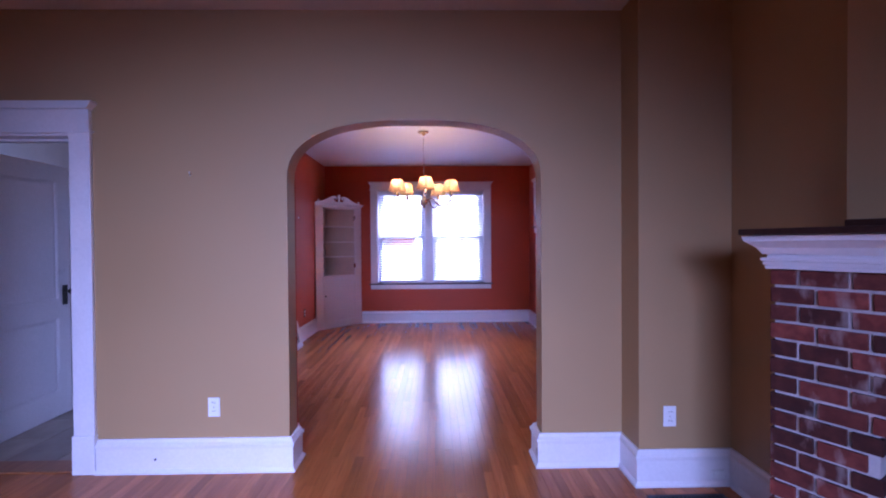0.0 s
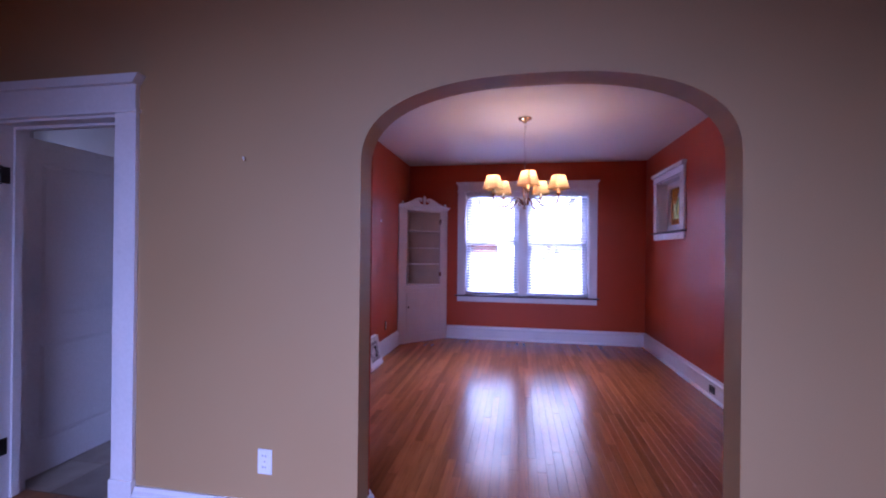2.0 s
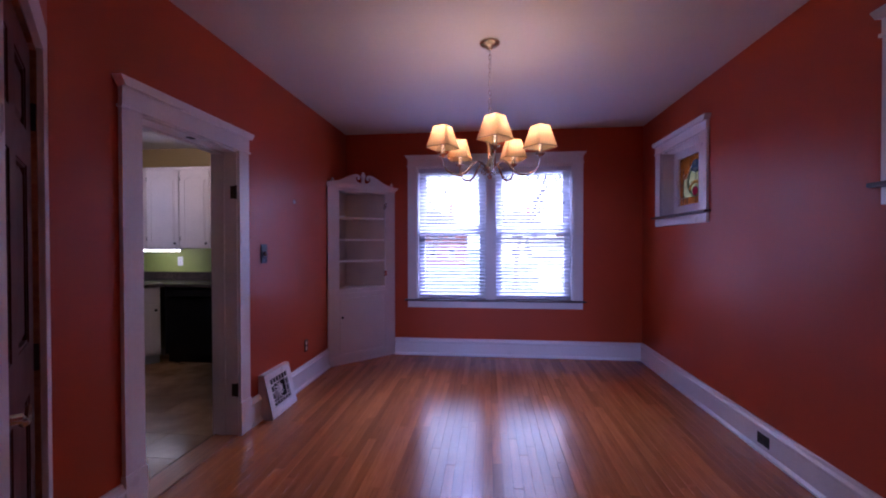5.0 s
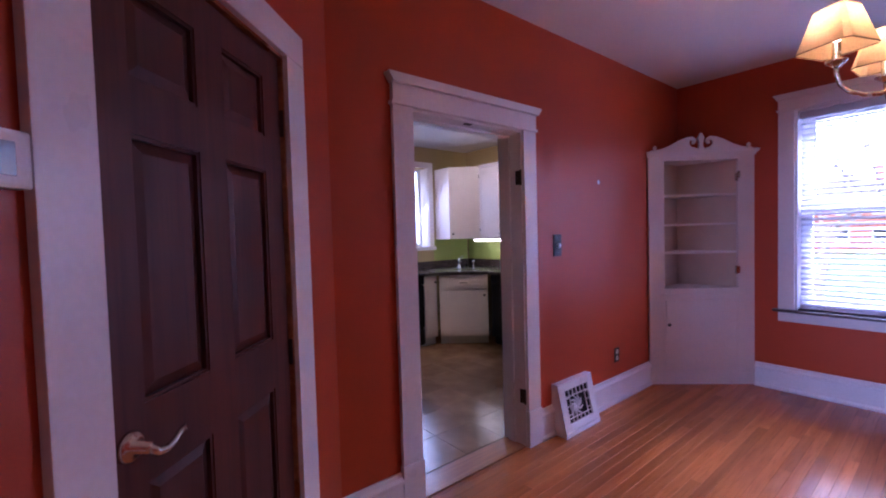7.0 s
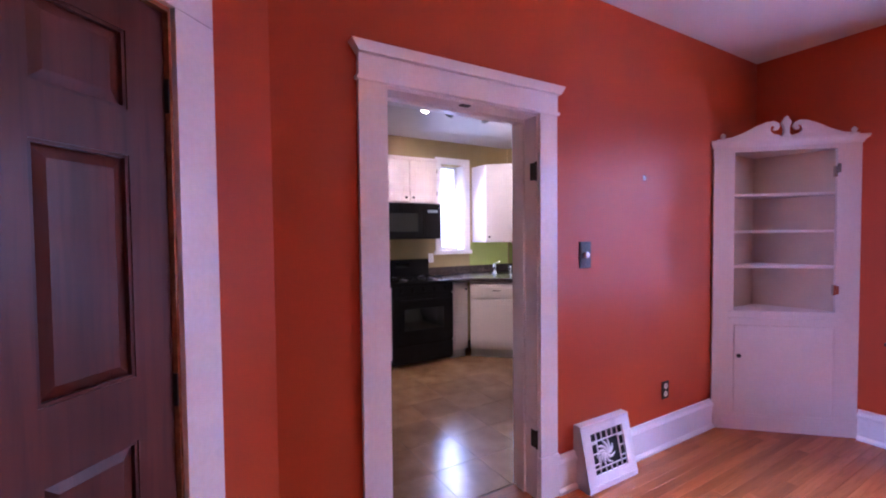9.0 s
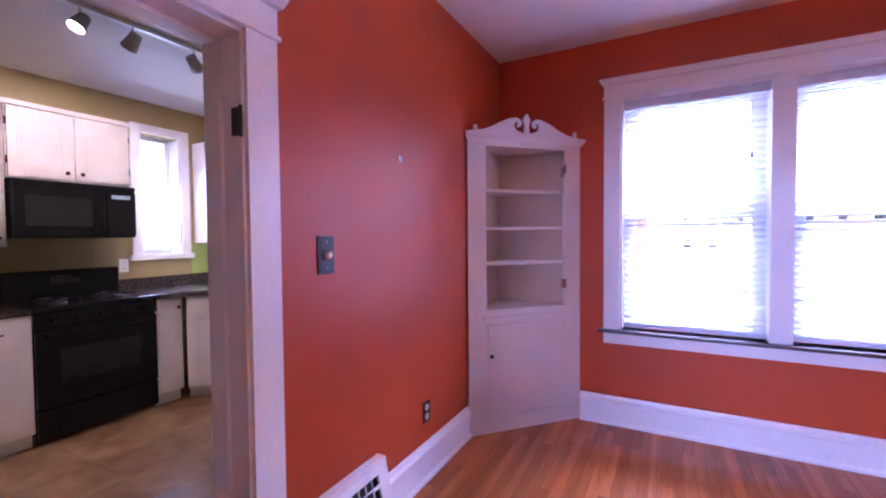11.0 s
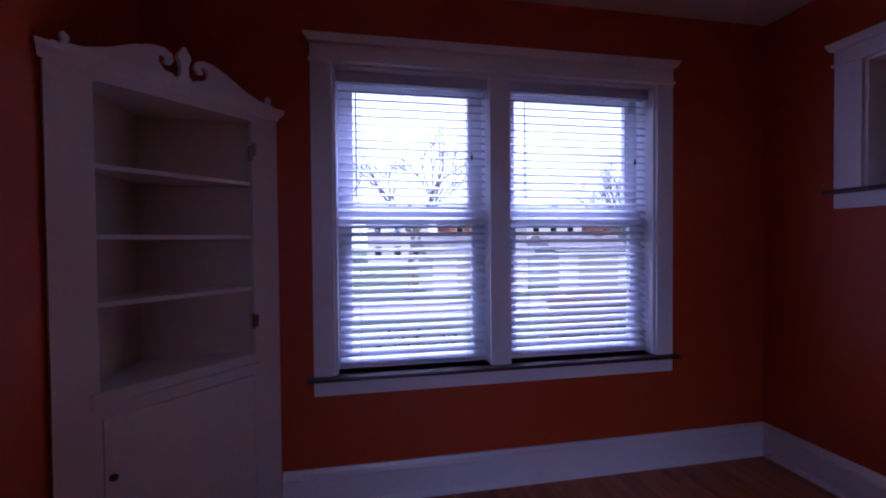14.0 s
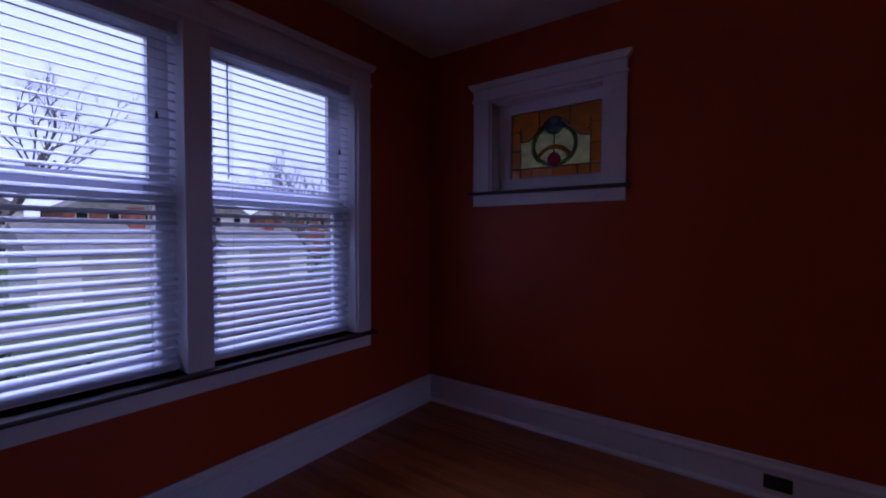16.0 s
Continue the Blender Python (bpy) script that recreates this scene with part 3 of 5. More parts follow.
for z in (1.79, 1.0, 0.25):
    part("hinge", lbox(w - 0.002, w + 0.012, z - 0.045, z + 0.045, -0.01, 0.014, 0.002), BRONZE, cd)

m_leaf = along((LD0 - 0.09, AY + 0.17), (-0.02, 0.8))
hl = panel_door("hall_door", m_leaf, 0.82, 2.03, [(0.11, 0.71, 0.2, 0.80), (0.11, 0.71, 0.95, 1.90)], TRIM, "white painted two-panel door swung open into the hall")
hp = part("lock_plate", lbox(0.745, 0.79, 0.90, 1.06, 0, 0.006, 0.002), BRONZE, hl, "dark bronze lock plate")
part("knob", lathe([(0.008, 0), (0.008, 0.03), (0.022, 0.04), (0.026, 0.052), (0.02, 0.064), (0.001, 0.068)], 16, None, pose(0.767, 1.01, 0.005)), BRONZE, hp, "", True)
for z in (1.8, 0.25):
    part("hinge", lbox(-0.006, 0.014, z - 0.05, z + 0.05, -0.005, 0.012, 0.002), BRONZE, hl)

# ---- windows ----


def wood_window(name, m, u0, u1, v0, v1, head, apron, label, over=0.03, casing=0.13):
    d = thing(name, m, label, "window", kind="structure")
    part("casing", lbox(u0 - casing, u0 + 0.004, v0, v1, 0, 0.022), TRIM, d)
    part("casing", lbox(u1 - 0.004, u1 + casing, v0, v1, 0, 0.022), TRIM, d)
    capped_header(d, u0 - casing, u1 + casing, v1, head, over)
    part("stool", lbox(u0 - casing - 0.035, u1 + casing + 0.035, v0 - 0.022, v0, -0.1, 0.055, 0.006), STOOLW, d, "dark walnut-stained window stool")
    part("apron", lbox(u0 - casing, u1 + casing, apron, v0 - 0.022, 0, 0.02), TRIM, d)
    return d


def jambs(d, u0, u1, v0, v1, depth):
    part("jamb", lbox(u0, u0 + 0.02, v0, v1, -depth, 0.003, 0.002), TRIM, d)
    part("jamb", lbox(u1 - 0.02, u1, v0, v1, -depth, 0.003, 0.002), TRIM, d)
    part("head_jamb", lbox(u0 + 0.02, u1 - 0.02, v1 - 0.02, v1, -depth, 0.003, 0.002), TRIM, d)
    part("sill", lbox(u0 + 0.02, u1 - 0.02, v0, v0 + 0.015, -depth - 0.03, -0.102, 0.002), TRIM, d)


def sash(d, u0, u1, v0, v1, w, rail=0.055):
    s = part("sash", plate(rect(u0, u1, v0, v1), [rect(u0 + rail, u1 - rail, v0 + rail, v1 - rail * 0.8)], 0.035, pose(0, 0, w)), PVC, d, "white sash frame")
    g = part("pane", lbox(u0 + rail, u1 - rail, v0 + rail, v1 - rail * 0.8, w + 0.012, w + 0.018, 0), GLASS, s, "clear glass pane")
    g.visible_shadow = False
    return s


m_n = along((0, FY), (1, 0))
MU0, MU1 = 0.07, 0.19
win = wood_window("window_1", m_n, WX0, WX1, WZ0, WZ1, 2.457, 0.588, "wide white double-hung twin window with dark stool", 0.03, 0.103)
jambs(win, WX0, WX1, WZ0, WZ1, 0.22)
part("mullion", lbox(MU0, MU1, WZ0, WZ1 - 0.02, -0.2, 0.012, 0.004), TRIM, win, "broad white centre mullion")
for a, b in ((WX0 + 0.02, MU0), (MU1, WX1 - 0.02)):
    sash(win, a, b, WZ0 + 0.015, 1.55, -0.15, 0.075)
    sash(win, a, b, 1.51, WZ1 - 0.02, -0.19, 0.085)
    part("sash_lock", lbox((a + b) / 2 - 0.03, (a + b) / 2 + 0.03, 1.55, 1.562, -0.15, -0.12, 0.003), PVC, win)


def venetian_blind(u0, u1, bottom, slack, label):
    d = thing("venetian_blind", m_n @ pose((u0 + u1) / 2, 0, -0.075), label, "blind", "blinds in the twin window")
    h = (u1 - u0) / 2
    part("headrail", lbox(-h, h, 2.25, 2.303, -0.025, 0.028, 0.003), SLAT, d)
    part("valance", lbox(-h - 0.002, h + 0.002, 2.245, 2.303, 0.03, 0.036, 0.002), SLAT, d)
    slat = bmesh.new()
    top, low = [], []
    for i in range(7):
        w_ = -0.024 + 0.048 * i / 6
        crown = 0.0035 * (1 - ((i - 3) / 3) ** 2)
        top.append([slat.verts.new((x, crown + 0.0026, w_)) for x in (-h + 0.004, h - 0.004)])
        low.append([slat.verts.new((x, crown, w_)) for x in (-h + 0.004, h - 0.004)])
    for rows in (top, low):
        for a, b in zip(rows, rows[1:]):
            slat.faces.new((a[0], a[1], b[1], b[0]))
    for i in (0, 6):
        slat.faces.new((top[i][0], top[i][1], low[i][1], low[i][0]))
    mesh = finish("slat", slat, SLAT, False)
    n = int((2.225 - bottom) / 0.043)
    for i in range(n):
        z = bottom + 0.03 + i * 0.043
        ob = new("slat", mesh)
        ob.parent = d
        ob.matrix_basis = pose(0, z, 0, 24 + 2.5 * math.sin(i * 1.7), 0, 0.12 * math.sin(i * 2.3))
    part("bottom_rail", lbox(-h + 0.003, h - 0.003, bottom, bottom + 0.018, -0.024, 0.024, 0.004), SLAT, d)
    for x in (-h * 0.72, h * 0.72):
        part("ladder_cord", tube([(x, bottom, 0.026), (x, 2.25, 0.026)], 0.0013, 5), CORD, d)
        part("ladder_cord", tube([(x, bottom, -0.026), (x, 2.25, -0.026)], 0.0013, 5), CORD, d)
    part("tilt_wand", tube([(-h + 0.1, 2.2, 0.036), (-h + 0.1, 1.62, 0.04)], 0.004, 6), CORD, d)
    c = part("pull_cord", tube([(h - 0.09, 2.2, 0.036), (h - 0.088, 1.86, 0.038)], 0.0018, 5), CORD, d)
    part("tassel", lathe([(0.003, 0.03), (0.008, 0.0), (0.006, -0.003)], 8, None, pose(h - 0.088, 1.85, 0.038, -90)), BRONZE, c)
    return d


venetian_blind(WX0 + 0.024, MU0 - 0.004, 0.712, 0, "white horizontal-slat blind lowered with slats open")
venetian_blind(MU1 + 0.004, WX1 - 0.024, 0.712, 0, "white horizontal-slat blind lowered with slats open")

# small high window with leaded art glass
m_e = along((RX, 0), (0, -1))
sw = wood_window("window_2", m_e, -SY1, -SY0, SZ0, SZ1, 2.432, 1.548, "small high white window with leaded art glass", 0.03, 0.125)
jambs(sw, -SY1, -SY0, SZ0, SZ1, 0.2)
G0, G1, H0, H1 = -7.105, -6.455, 1.745, 2.215
fr_ = part("sash", plate(rect(-SY1 + 0.02, -SY0 - 0.02, SZ0 + 0.015, SZ1 - 0.02), [rect(G0, G1, H0, H1)], 0.04, pose(0, 0, -0.15)), TRIM, sw, "white sash frame")
gc, gw, gh = (G0 + G1) / 2, (G1 - G0) / 2, H1 - H0


def glass_piece(name, pts, material, lift=0.0):
    part(name, plate(pts, [], 0.004, pose(0, 0, -0.135 + lift)), material, sw)


def came(pts, r=0.004, material=None):
    part("came", tube([(u, v, -0.131) for u, v in pts], r, 6), material or LEAD, sw, "", True)


def oval(cx, cy, rx, ry, a0=0, a1=360, n=24):
    return [(cx + rx * math.cos(radians(a0 + (a1 - a0) * i / n)), cy + ry * math.sin(radians(a0 + (a1 - a0) * i / n))) for i in range(n + 1)]


bx, by = 0.075, 0.07
inner_top = lambda u: H1 - 0.135 + 0.075 * math.cos(min(1, abs(u - gc) / (gw - bx)) * math.pi * 1.15)
crest = [(G0 + bx + (2 * (gw - bx)) * i / 24, inner_top(G0 + bx + (2 * (gw - bx)) * i / 24)) for i in range(25)]
# amber border pieces, field, and the flower in its oval
for i in range(4):
    a, b = G0 + 2 * gw * i / 4, G0 + 2 * gw * (i + 1) / 4
    glass_piece("pane_piece", rect(a, b, H0, H0 + by), AMBER)
    came([(b, H0), (b, H0 + by)])
for side in (0, 1):
    a, b = (G0, G0 + bx) if side == 0 else (G1 - bx, G1)
    for k in range(3):
        v0_, v1_ = H0 + by + (gh - by) * k / 3, H0 + by + (gh - by) * (k + 1) / 3
        glass_piece("pane_piece", rect(a, b, v0_, v1_), AMBER)
        came([(a, v0_), (b, v0_)])
glass_piece("pane_piece", crest + [(G1 - bx, H1), (G0 + bx, H1)], AMBER)
glass_piece("pane_piece", [(G0 + bx, H0 + by), (G1 - bx, H0 + by)] + crest[::-1], PALE)
came(crest, 0.006, NICKEL)
came([(G0 + 0.02, H0 + by), (G1, H0 + by)], 0.006, NICKEL)
came([(G0 + bx, H0), (G0 + bx, H1 - 0.1)])
came([(G1 - bx, H0), (G1 - bx, H1 - 0.1)])
for k in (-0.11, 0.11):
    came([(gc + k, H1), (gc + k, inner_top(gc + k))])
oc = H0 + by + 0.15
part("pane_piece", plate(oval(gc, oc, 0.165, 0.15)[:-1], [oval(gc, oc, 0.142, 0.128)[:-1]], 0.004, pose(0, 0, -0.130)), MOSS, sw, "moss green glass ring")
came(oval(gc, oc, 0.165, 0.15), 0.0035)
came(oval(gc, oc, 0.142, 0.128), 0.0035)
glass_piece("pane_piece", oval(gc, H1 - 0.115, 0.066, 0.06)[:-1], BLUE, 0.009)
glass_piece("pane_piece", oval(gc, H1 - 0.092, 0.022, 0.022)[:-1], CLEAR, 0.0135)
glass_piece("pane_piece", oval(gc, H1 - 0.135, 0.04, 0.034, 180, 360), CLEAR, 0.0135)
came(oval(gc, H1 - 0.115, 0.066, 0.06))
came([(gc - 0.12, H1 - 0.135), (gc - 0.06, H1 - 0.125), (gc + 0.06, H1 - 0.125), (gc + 0.12, H1 - 0.135)], 0.005)
hip = H0 + by + 0.015
ribbon = oval(gc, hip, 0.135, 0.135, 25, 155)
glass_piece("pane_piece", ribbon + oval(gc, hip - 0.004, 0.11, 0.11, 155, 25), HONEY, 0.009)
came(ribbon, 0.003)
glass_piece("pane_piece", oval(gc, H0 + by + 0.05, 0.046, 0.044)[:-1], RUBY, 0.009)
came(oval(gc, H0 + by + 0.05, 0.046, 0.044))
came([(gc, H1 - 0.175), (gc, H0 + by + 0.094)])
for k in (-1, 1):
    hook = [(gc + k * (gw - bx - 0.012 + 0.014 * math.cos(t)), inner_top(G0 + bx) + 0.022 + 0.014 * math.sin(t)) for t in [q * 0.6 - 1.5 for q in range(8)]]
    came(hook, 0.005, NICKEL)

second = copy_thing(sw, m_e @ pose(2.61, 0, 0))

# kitchen window
m_k = along((KX, 0), (0, 1))
kw = thing("window_3", m_k, "narrow white kitchen window with a deep reveal", "window", kind="structure")
part("casing", lbox(KWY0 - 0.08, KWY0, KWZ0 - 0.02, KWZ1 + 0.08, 0, 0.02), TRIM, kw)
part("casing", lbox(KWY1, KWY1 + 0.08, KWZ0 - 0.02, KWZ1 + 0.08, 0, 0.02), TRIM, kw)
part("head_casing", lbox(KWY0, KWY1, KWZ1, KWZ1 + 0.08, 0, 0.02), TRIM, kw)
part("stool", lbox(KWY0 - 0.1, KWY1 + 0.1, KWZ0 - 0.05, KWZ0, -0.15, 0.04), TRIM, kw)
part("jamb", lbox(KWY0 - 0.001, KWY0 + 0.015, KWZ0, KWZ1, -0.2, 0), TRIM, kw)
part("jamb", lbox(KWY1 - 0.015, KWY1 + 0.001, KWZ0, KWZ1, -0.2, 0), TRIM, kw)
sash(kw, KWY0 + 0.015, KWY1 - 0.015, KWZ0 + 0.002, KWZ1 - 0.002, -0.19, 0.04)
fw = thing("window_4", along((0, LRY0), (1, 0)), "white front window of the living room", "window", kind="structure")
part("window_frame", plate(rect(-1.5, 0.5, 0.75, 2.2), [rect(-1.43, -0.53, 0.82, 2.13), rect(-0.47, 0.43, 0.82, 2.13)], 0.06, pose(0, 0, 0.1)), TRIM, fw)

# ---- corner cupboard ----
m_c = along((-1.662, 7.105), (0.605, 0.655)) @ Matrix.Diagonal((1.068, 1.012, 1, 1))
cw = 0.835
cup = thing("corner_cupboard", m_c, "cream painted corner cupboard with open shelves and closed door", "cupboard")
part("face_frame", plate(rect(0, cw, 0.0, 2.0), [rect(0.125, 0.705, 0.845, 1.955), rect(0.13, 0.70, 0.115, 0.745)], 0.022, pose(0, 0, -0.022)), CABW, cup)
part("base_rail", lbox(0.0, cw, 0.0, 0.1, 0, 0.006), CABW, cup)
prof = [(0, 1.985), (0.006, 1.985), (0.012, 2.0), (0.03, 2.02), (0.034, 2.036), (0, 2.036)]
bmc = bmesh.new()
va = [bmc.verts.new((-0.012 - o * 0.4, h, o)) for o, h in prof]
vb = [bmc.verts.new((cw + 0.012 + o * 0.4, h, o)) for o, h in prof]
for i in range(6):
    bmc.faces.new((va[i], va[(i + 1) % 6], vb[(i + 1) % 6], vb[i]))
bmc.faces.new(va), bmc.faces.new(vb[::-1])
part("cornice", bmc, CABW, cup)
half = [(0.02, 2.036), (0.02, 2.05), (0.1, 2.058), (0.17, 2.085), (0.24, 2.125), (0.3, 2.15), (0.345, 2.155), (0.372, 2.14), (0.38, 2.115), (0.368, 2.095), (0.35, 2.093), (0.345, 2.105), (0.355, 2.115),
        (0.345, 2.128), (0.328, 2.118), (0.325, 2.09), (0.345, 2.066), (0.375, 2.06), (0.395, 2.036)]
part("pediment", plate(half, [], 0.02, pose(0, 0, -0.012)), CABW, cup, "swan-neck pediment scroll")
part("pediment", plate([(cw - u, v) for u, v in half[::-1]], [], 0.02, pose(0, 0, -0.012)), CABW, cup, "swan-neck pediment scroll")
urn = [(0.022, 2.036), (0.03, 2.05), (0.016, 2.065), (0.014, 2.1), (0.018, 2.12), (0.026, 2.14), (0.018, 2.16), (0.008, 2.168), (0.011, 2.175), (0.001, 2.185)]
part("finial", plate([(cw / 2 + r, z) for r, z in urn] + [(cw / 2 - r, z) for r, z in urn[::-1]], [], 0.026, pose(0, 0, -0.015)), CABW, cup, "carved centre finial")
for u in (0.05, cw - 0.05):
    part("finial", lathe([(0.014, 2.036), (0.018, 2.045), (0.01, 2.055), (0.017, 2.068), (0.012, 2.08), (0.001, 2.09)], 14, None, Matrix(((1, 0, 0, u), (0, 0, 1, 0), (0, -1, 0, 0.008), (0, 0, 0, 1)))), CABW, cup, "small turned corner finial", True)
cu, cwd = 0.39, -0.375
for a, b in (((0.04, -0.022), (cu, cwd)), ((cu, cwd), (cw - 0.06, -0.022))):
    d2 = Vector((b[0] - a[0], b[1] - a[1]))
    nrm = Vector((-d2.y, d2.x)).normalized() * -0.012
    quad = [(a[0], a[1]), (b[0], b[1]), (b[0] + nrm.x, b[1] + nrm.y), (a[0] + nrm.x, a[1] + nrm.y)]
    part("back_panel", plate(quad, [], 2.0, Matrix(((1, 0, 0, 0), (0, 0, 1, 0.0), (0, 1, 0, 0), (0, 0, 0, 1)))), CABIN, cup, "yellowed cream back board")
for z, t in ((0.825, 0.02), (1.145, 0.018), (1.392, 0.018), (1.648, 0.018), (1.957, 0.018), (0.09, 0.02)):
    tri = [(0.04, -0.024), (cw - 0.04, -0.024), (cu + 0.01, cwd + 0.03), (cu - 0.01, cwd + 0.03)]
    part("shelf", plate(tri, [], t, Matrix(((1, 0, 0, 0), (0, 0, 1, z), (0, 1, 0, 0), (0, 0, 0, 1)))), CABW, cup)
part("ledge", lbox(0.10, 0.73, 0.785, 0.80, 0, 0.016), CABW, cup)
part("ledge", lbox(0.10, 0.73, 0.832, 0.846, 0, 0.012), CABW, cup)
dr = part("cupboard_door", lbox(0.133, 0.697, 0.118, 0.742, -0.016, 0.001, 0.002), CABW, cup)
part("knob", lathe([(0.006, 0), (0.006, 0.012), (0.014, 0.018), (0.013, 0.026), (0.001, 0.029)], 14, None, pose(0.152, 0.53, 0.001)), BRONZE, dr, "small dark knob", True)
for z in (1.82, 1.0, 0.68, 0.24):
    part("hinge", lbox(0.703, 0.722, z - 0.03, z + 0.03, 0, 0.005, 0.001), STEEL if z > 0.9 else CABW, cup)
for z in (1.80, 1.0):
    part("hinge", lbox(0.692, 0.706, z - 0.035, z + 0.035, -0.02, 0.004, 0.001), STEEL, cup)

# ---- chandelier ----
CH = Vector((0.112, 5.5, CZ))
ch = thing("chandelier", pose(CH.x, CH.y, 0), "five-arm brushed nickel chandelier with lit square cream shades", "chandelier")
part("canopy", lathe([(0.07, CZ - 0.002), (0.07, CZ - 0.012), (0.055, CZ - 0.024), (0.022, CZ - 0.032), (0.018, CZ - 0.048), (0.008, CZ - 0.055)], 28), NICKEL, ch, "", True)
z = CZ - 0.06
k = 0
while z > 2.235:
    ring = [(0.009 * math.cos(a) * (1 if k % 2 else 0.0), 0.009 * math.cos(a) * (0 if k % 2 else 1.0), z - 0.013 + 0.018 * math.sin(a)) for a in [2 * math.pi * i / 12 for i in range(13)]]
    part("chain_link", tube(ring, 0.0022, 5), NICKEL, ch, "", True)
    z -= 0.03
    k += 1
part("cord", tube([(0.004, 0.002, CZ - 0.05), (0.007, -0.004, 2.5), (-0.004, 0.004, 2.35), (0.003, 0, 2.22)], 0.0025, 5), CORD, ch)
part("column", lathe([(0.002, 1.845), (0.012, 1.85), (0.018, 1.865), (0.008, 1.88), (0.03, 1.895), (0.04, 1.915), (0.034, 1.94), (0.02, 1.955), (0.016, 1.98), (0.018, 2.06), (0.026, 2.10), (0.026, 2.12), (0.014, 2.15), (0.012, 2.19), (0.006, 2.205), (0.002, 2.235)], 24), NICKEL, ch, "", True)
R = 0.335
for i in range(5):
    a = radians(-85 + 72 * i)
    ca, sa = math.cos(a), math.sin(a)
    rz = lambda r, h: (r * ca, r * sa, h)
    path = [rz(0.03, 1.925), rz(0.06, 1.955), rz(0.095, 1.965), rz(0.125, 1.945), rz(0.15, 1.91), rz(0.18, 1.88), rz(0.22, 1.865), rz(0.262, 1.868), rz(0.3, 1.885), rz(0.325, 1.915), rz(R, 1.955), rz(R, 1.985)]
    arm = part("arm", tube(path, [0.008, 0.008, 0.008, 0.0085, 0.009, 0.009, 0.009, 0.0085, 0.008, 0.0075, 0.007, 0.007], 8), NICKEL, ch, "", True)
    curl = [rz(0.06 + 0.03 * math.cos(t) * (1 - t / 9), 1.90 + 0.03 * math.sin(t) * (1 - t / 9)) for t in [q * 0.55 for q in range(10)]]
    part("scroll", tube(curl, 0.0045, 6), NICKEL, arm, "", True)
    part("cup", lathe([(0.008, 1.975), (0.014, 1.98), (0.03, 1.992), (0.032, 1.998), (0.014, 2.0), (0.013, 2.06), (0.001, 2.061)], 18, None, pose(R * ca, R * sa, 0)), NICKEL, arm, "", True)
    part("bulb", lathe([(0.008, 2.06), (0.014, 2.075), (0.017, 2.095), (0.012, 2.12), (0.003, 2.14), (0.001, 2.142)], 14, None, pose(R * ca, R * sa, 0)), BULB, arm, "lit candle bulb", True)
    sh = bmesh.new()
    b0, t0, z0, z1 = 0.094, 0.054, 2.035, 2.175
    rings = []
    for rr, zz in ((b0, z0), (b0, z0 + 0.006), (t0, z1)):
        ring = []
        for q in range(4):
            for e in (-0.1, 0.1):
                an = radians(45 + 90 * q) + e
                ring.append(sh.verts.new((rr * 1.17 * math.cos(an), rr * 1.17 * math.sin(an), zz)))
        rings.append(ring)
    for ra, rb in zip(rings, rings[1:]):
        for q in range(8):
            sh.faces.new((ra[q], ra[(q + 1) % 8], rb[(q + 1) % 8], rb[q]))
    bmesh.ops.solidify(sh, geom=sh.faces[:], thickness=0.0015)
    bmesh.ops.transform(sh, matrix=pose(R * ca, R * sa, 0, 0, 0, -85 + 72 * i + 45), verts=sh.verts)
    part("shade", sh, SHADE, arm, "cream pleated square lampshade")
    for rr, zz in ((b0, z0 + 0.003), (t0, z1)):
        edge = []
        for q in range(5):
            for e in (-0.1, 0.1):
                an = radians(45 + 90 * q - 85 + 72 * i + 45) + e
                edge.append((R * ca + rr * 1.18 * math.cos(an), R * sa + rr * 1.18 * math.sin(an), zz))
        part("shade_trim", tube(edge[:9], 0.0022, 5), BAND, arm, "narrow brown binding on the shade")
    lamp("chandelier_bulb_light", 'POINT', pose(CH.x + R * ca, CH.y + R * sa, 2.12), 0.85, WARM, radius=0.02)
for o in ch.children:
    if o.name.startswith(("column", "arm")):
        o.location.z = -0.035

# ---- living room: corner fireplace ----
m_f = along((1.535, 1.96), (0.5, -0.866))          # front face, local x along it, local z towards the room
fp = thing("fireplace", m_f, "red brick corner fireplace with a white mantel and dark shelf", "fireplace")
part("core", plate([(0.012, 0), (0.30, 0), (0.30, 0.74), (1.05, 0.74), (1.05, 0), (1.35, 0), (1.35, 1.275), (0.012, 1.275)], [], 0.38, pose(0, 0, -0.392)), MORTAR, fp, "grey mortar core")
part("firebox", plate([(0.30, 0.0), (1.05, 0.0), (1.05, 0.74), (0.30, 0.74)], [], 0.02, pose(0, 0, -0.36)), SLOT, fp, "near-black firebox back")
part("mantel_board", lbox(0.0, 1.40, 1.275, 1.40, -0.392, 0.03, 0.004), TRIM, fp, "white painted mantel frieze")
for k, (o, z0, z1) in enumerate(((0.035, 1.275, 1.288), (0.04, 1.29, 1.303), (0.046, 1.305, 1.317))):
    part("moulding", lbox(0.03 - o, 1.40 + o - 0.03, z0, z1, -0.392, o, 0.004), TRIM, fp)
crown = [(0.03, 1.33), (0.04, 1.33), (0.055, 1.355), (0.085, 1.38), (0.09, 1.40), (0.03, 1.40)]
bmf = bmesh.new()
va = [bmf.verts.new((0.03 - o, h, o)) for o, h in crown]
vb = [bmf.verts.new((1.40 + o - 0.03, h, o)) for o, h in crown]
for i in range(6):
    bmf.faces.new((va[i], va[(i + 1) % 6], vb[(i + 1) % 6], vb[i]))
bmf.faces.new(va), bmf.faces.new(vb[::-1])
part("crown", bmf, TRIM, fp)
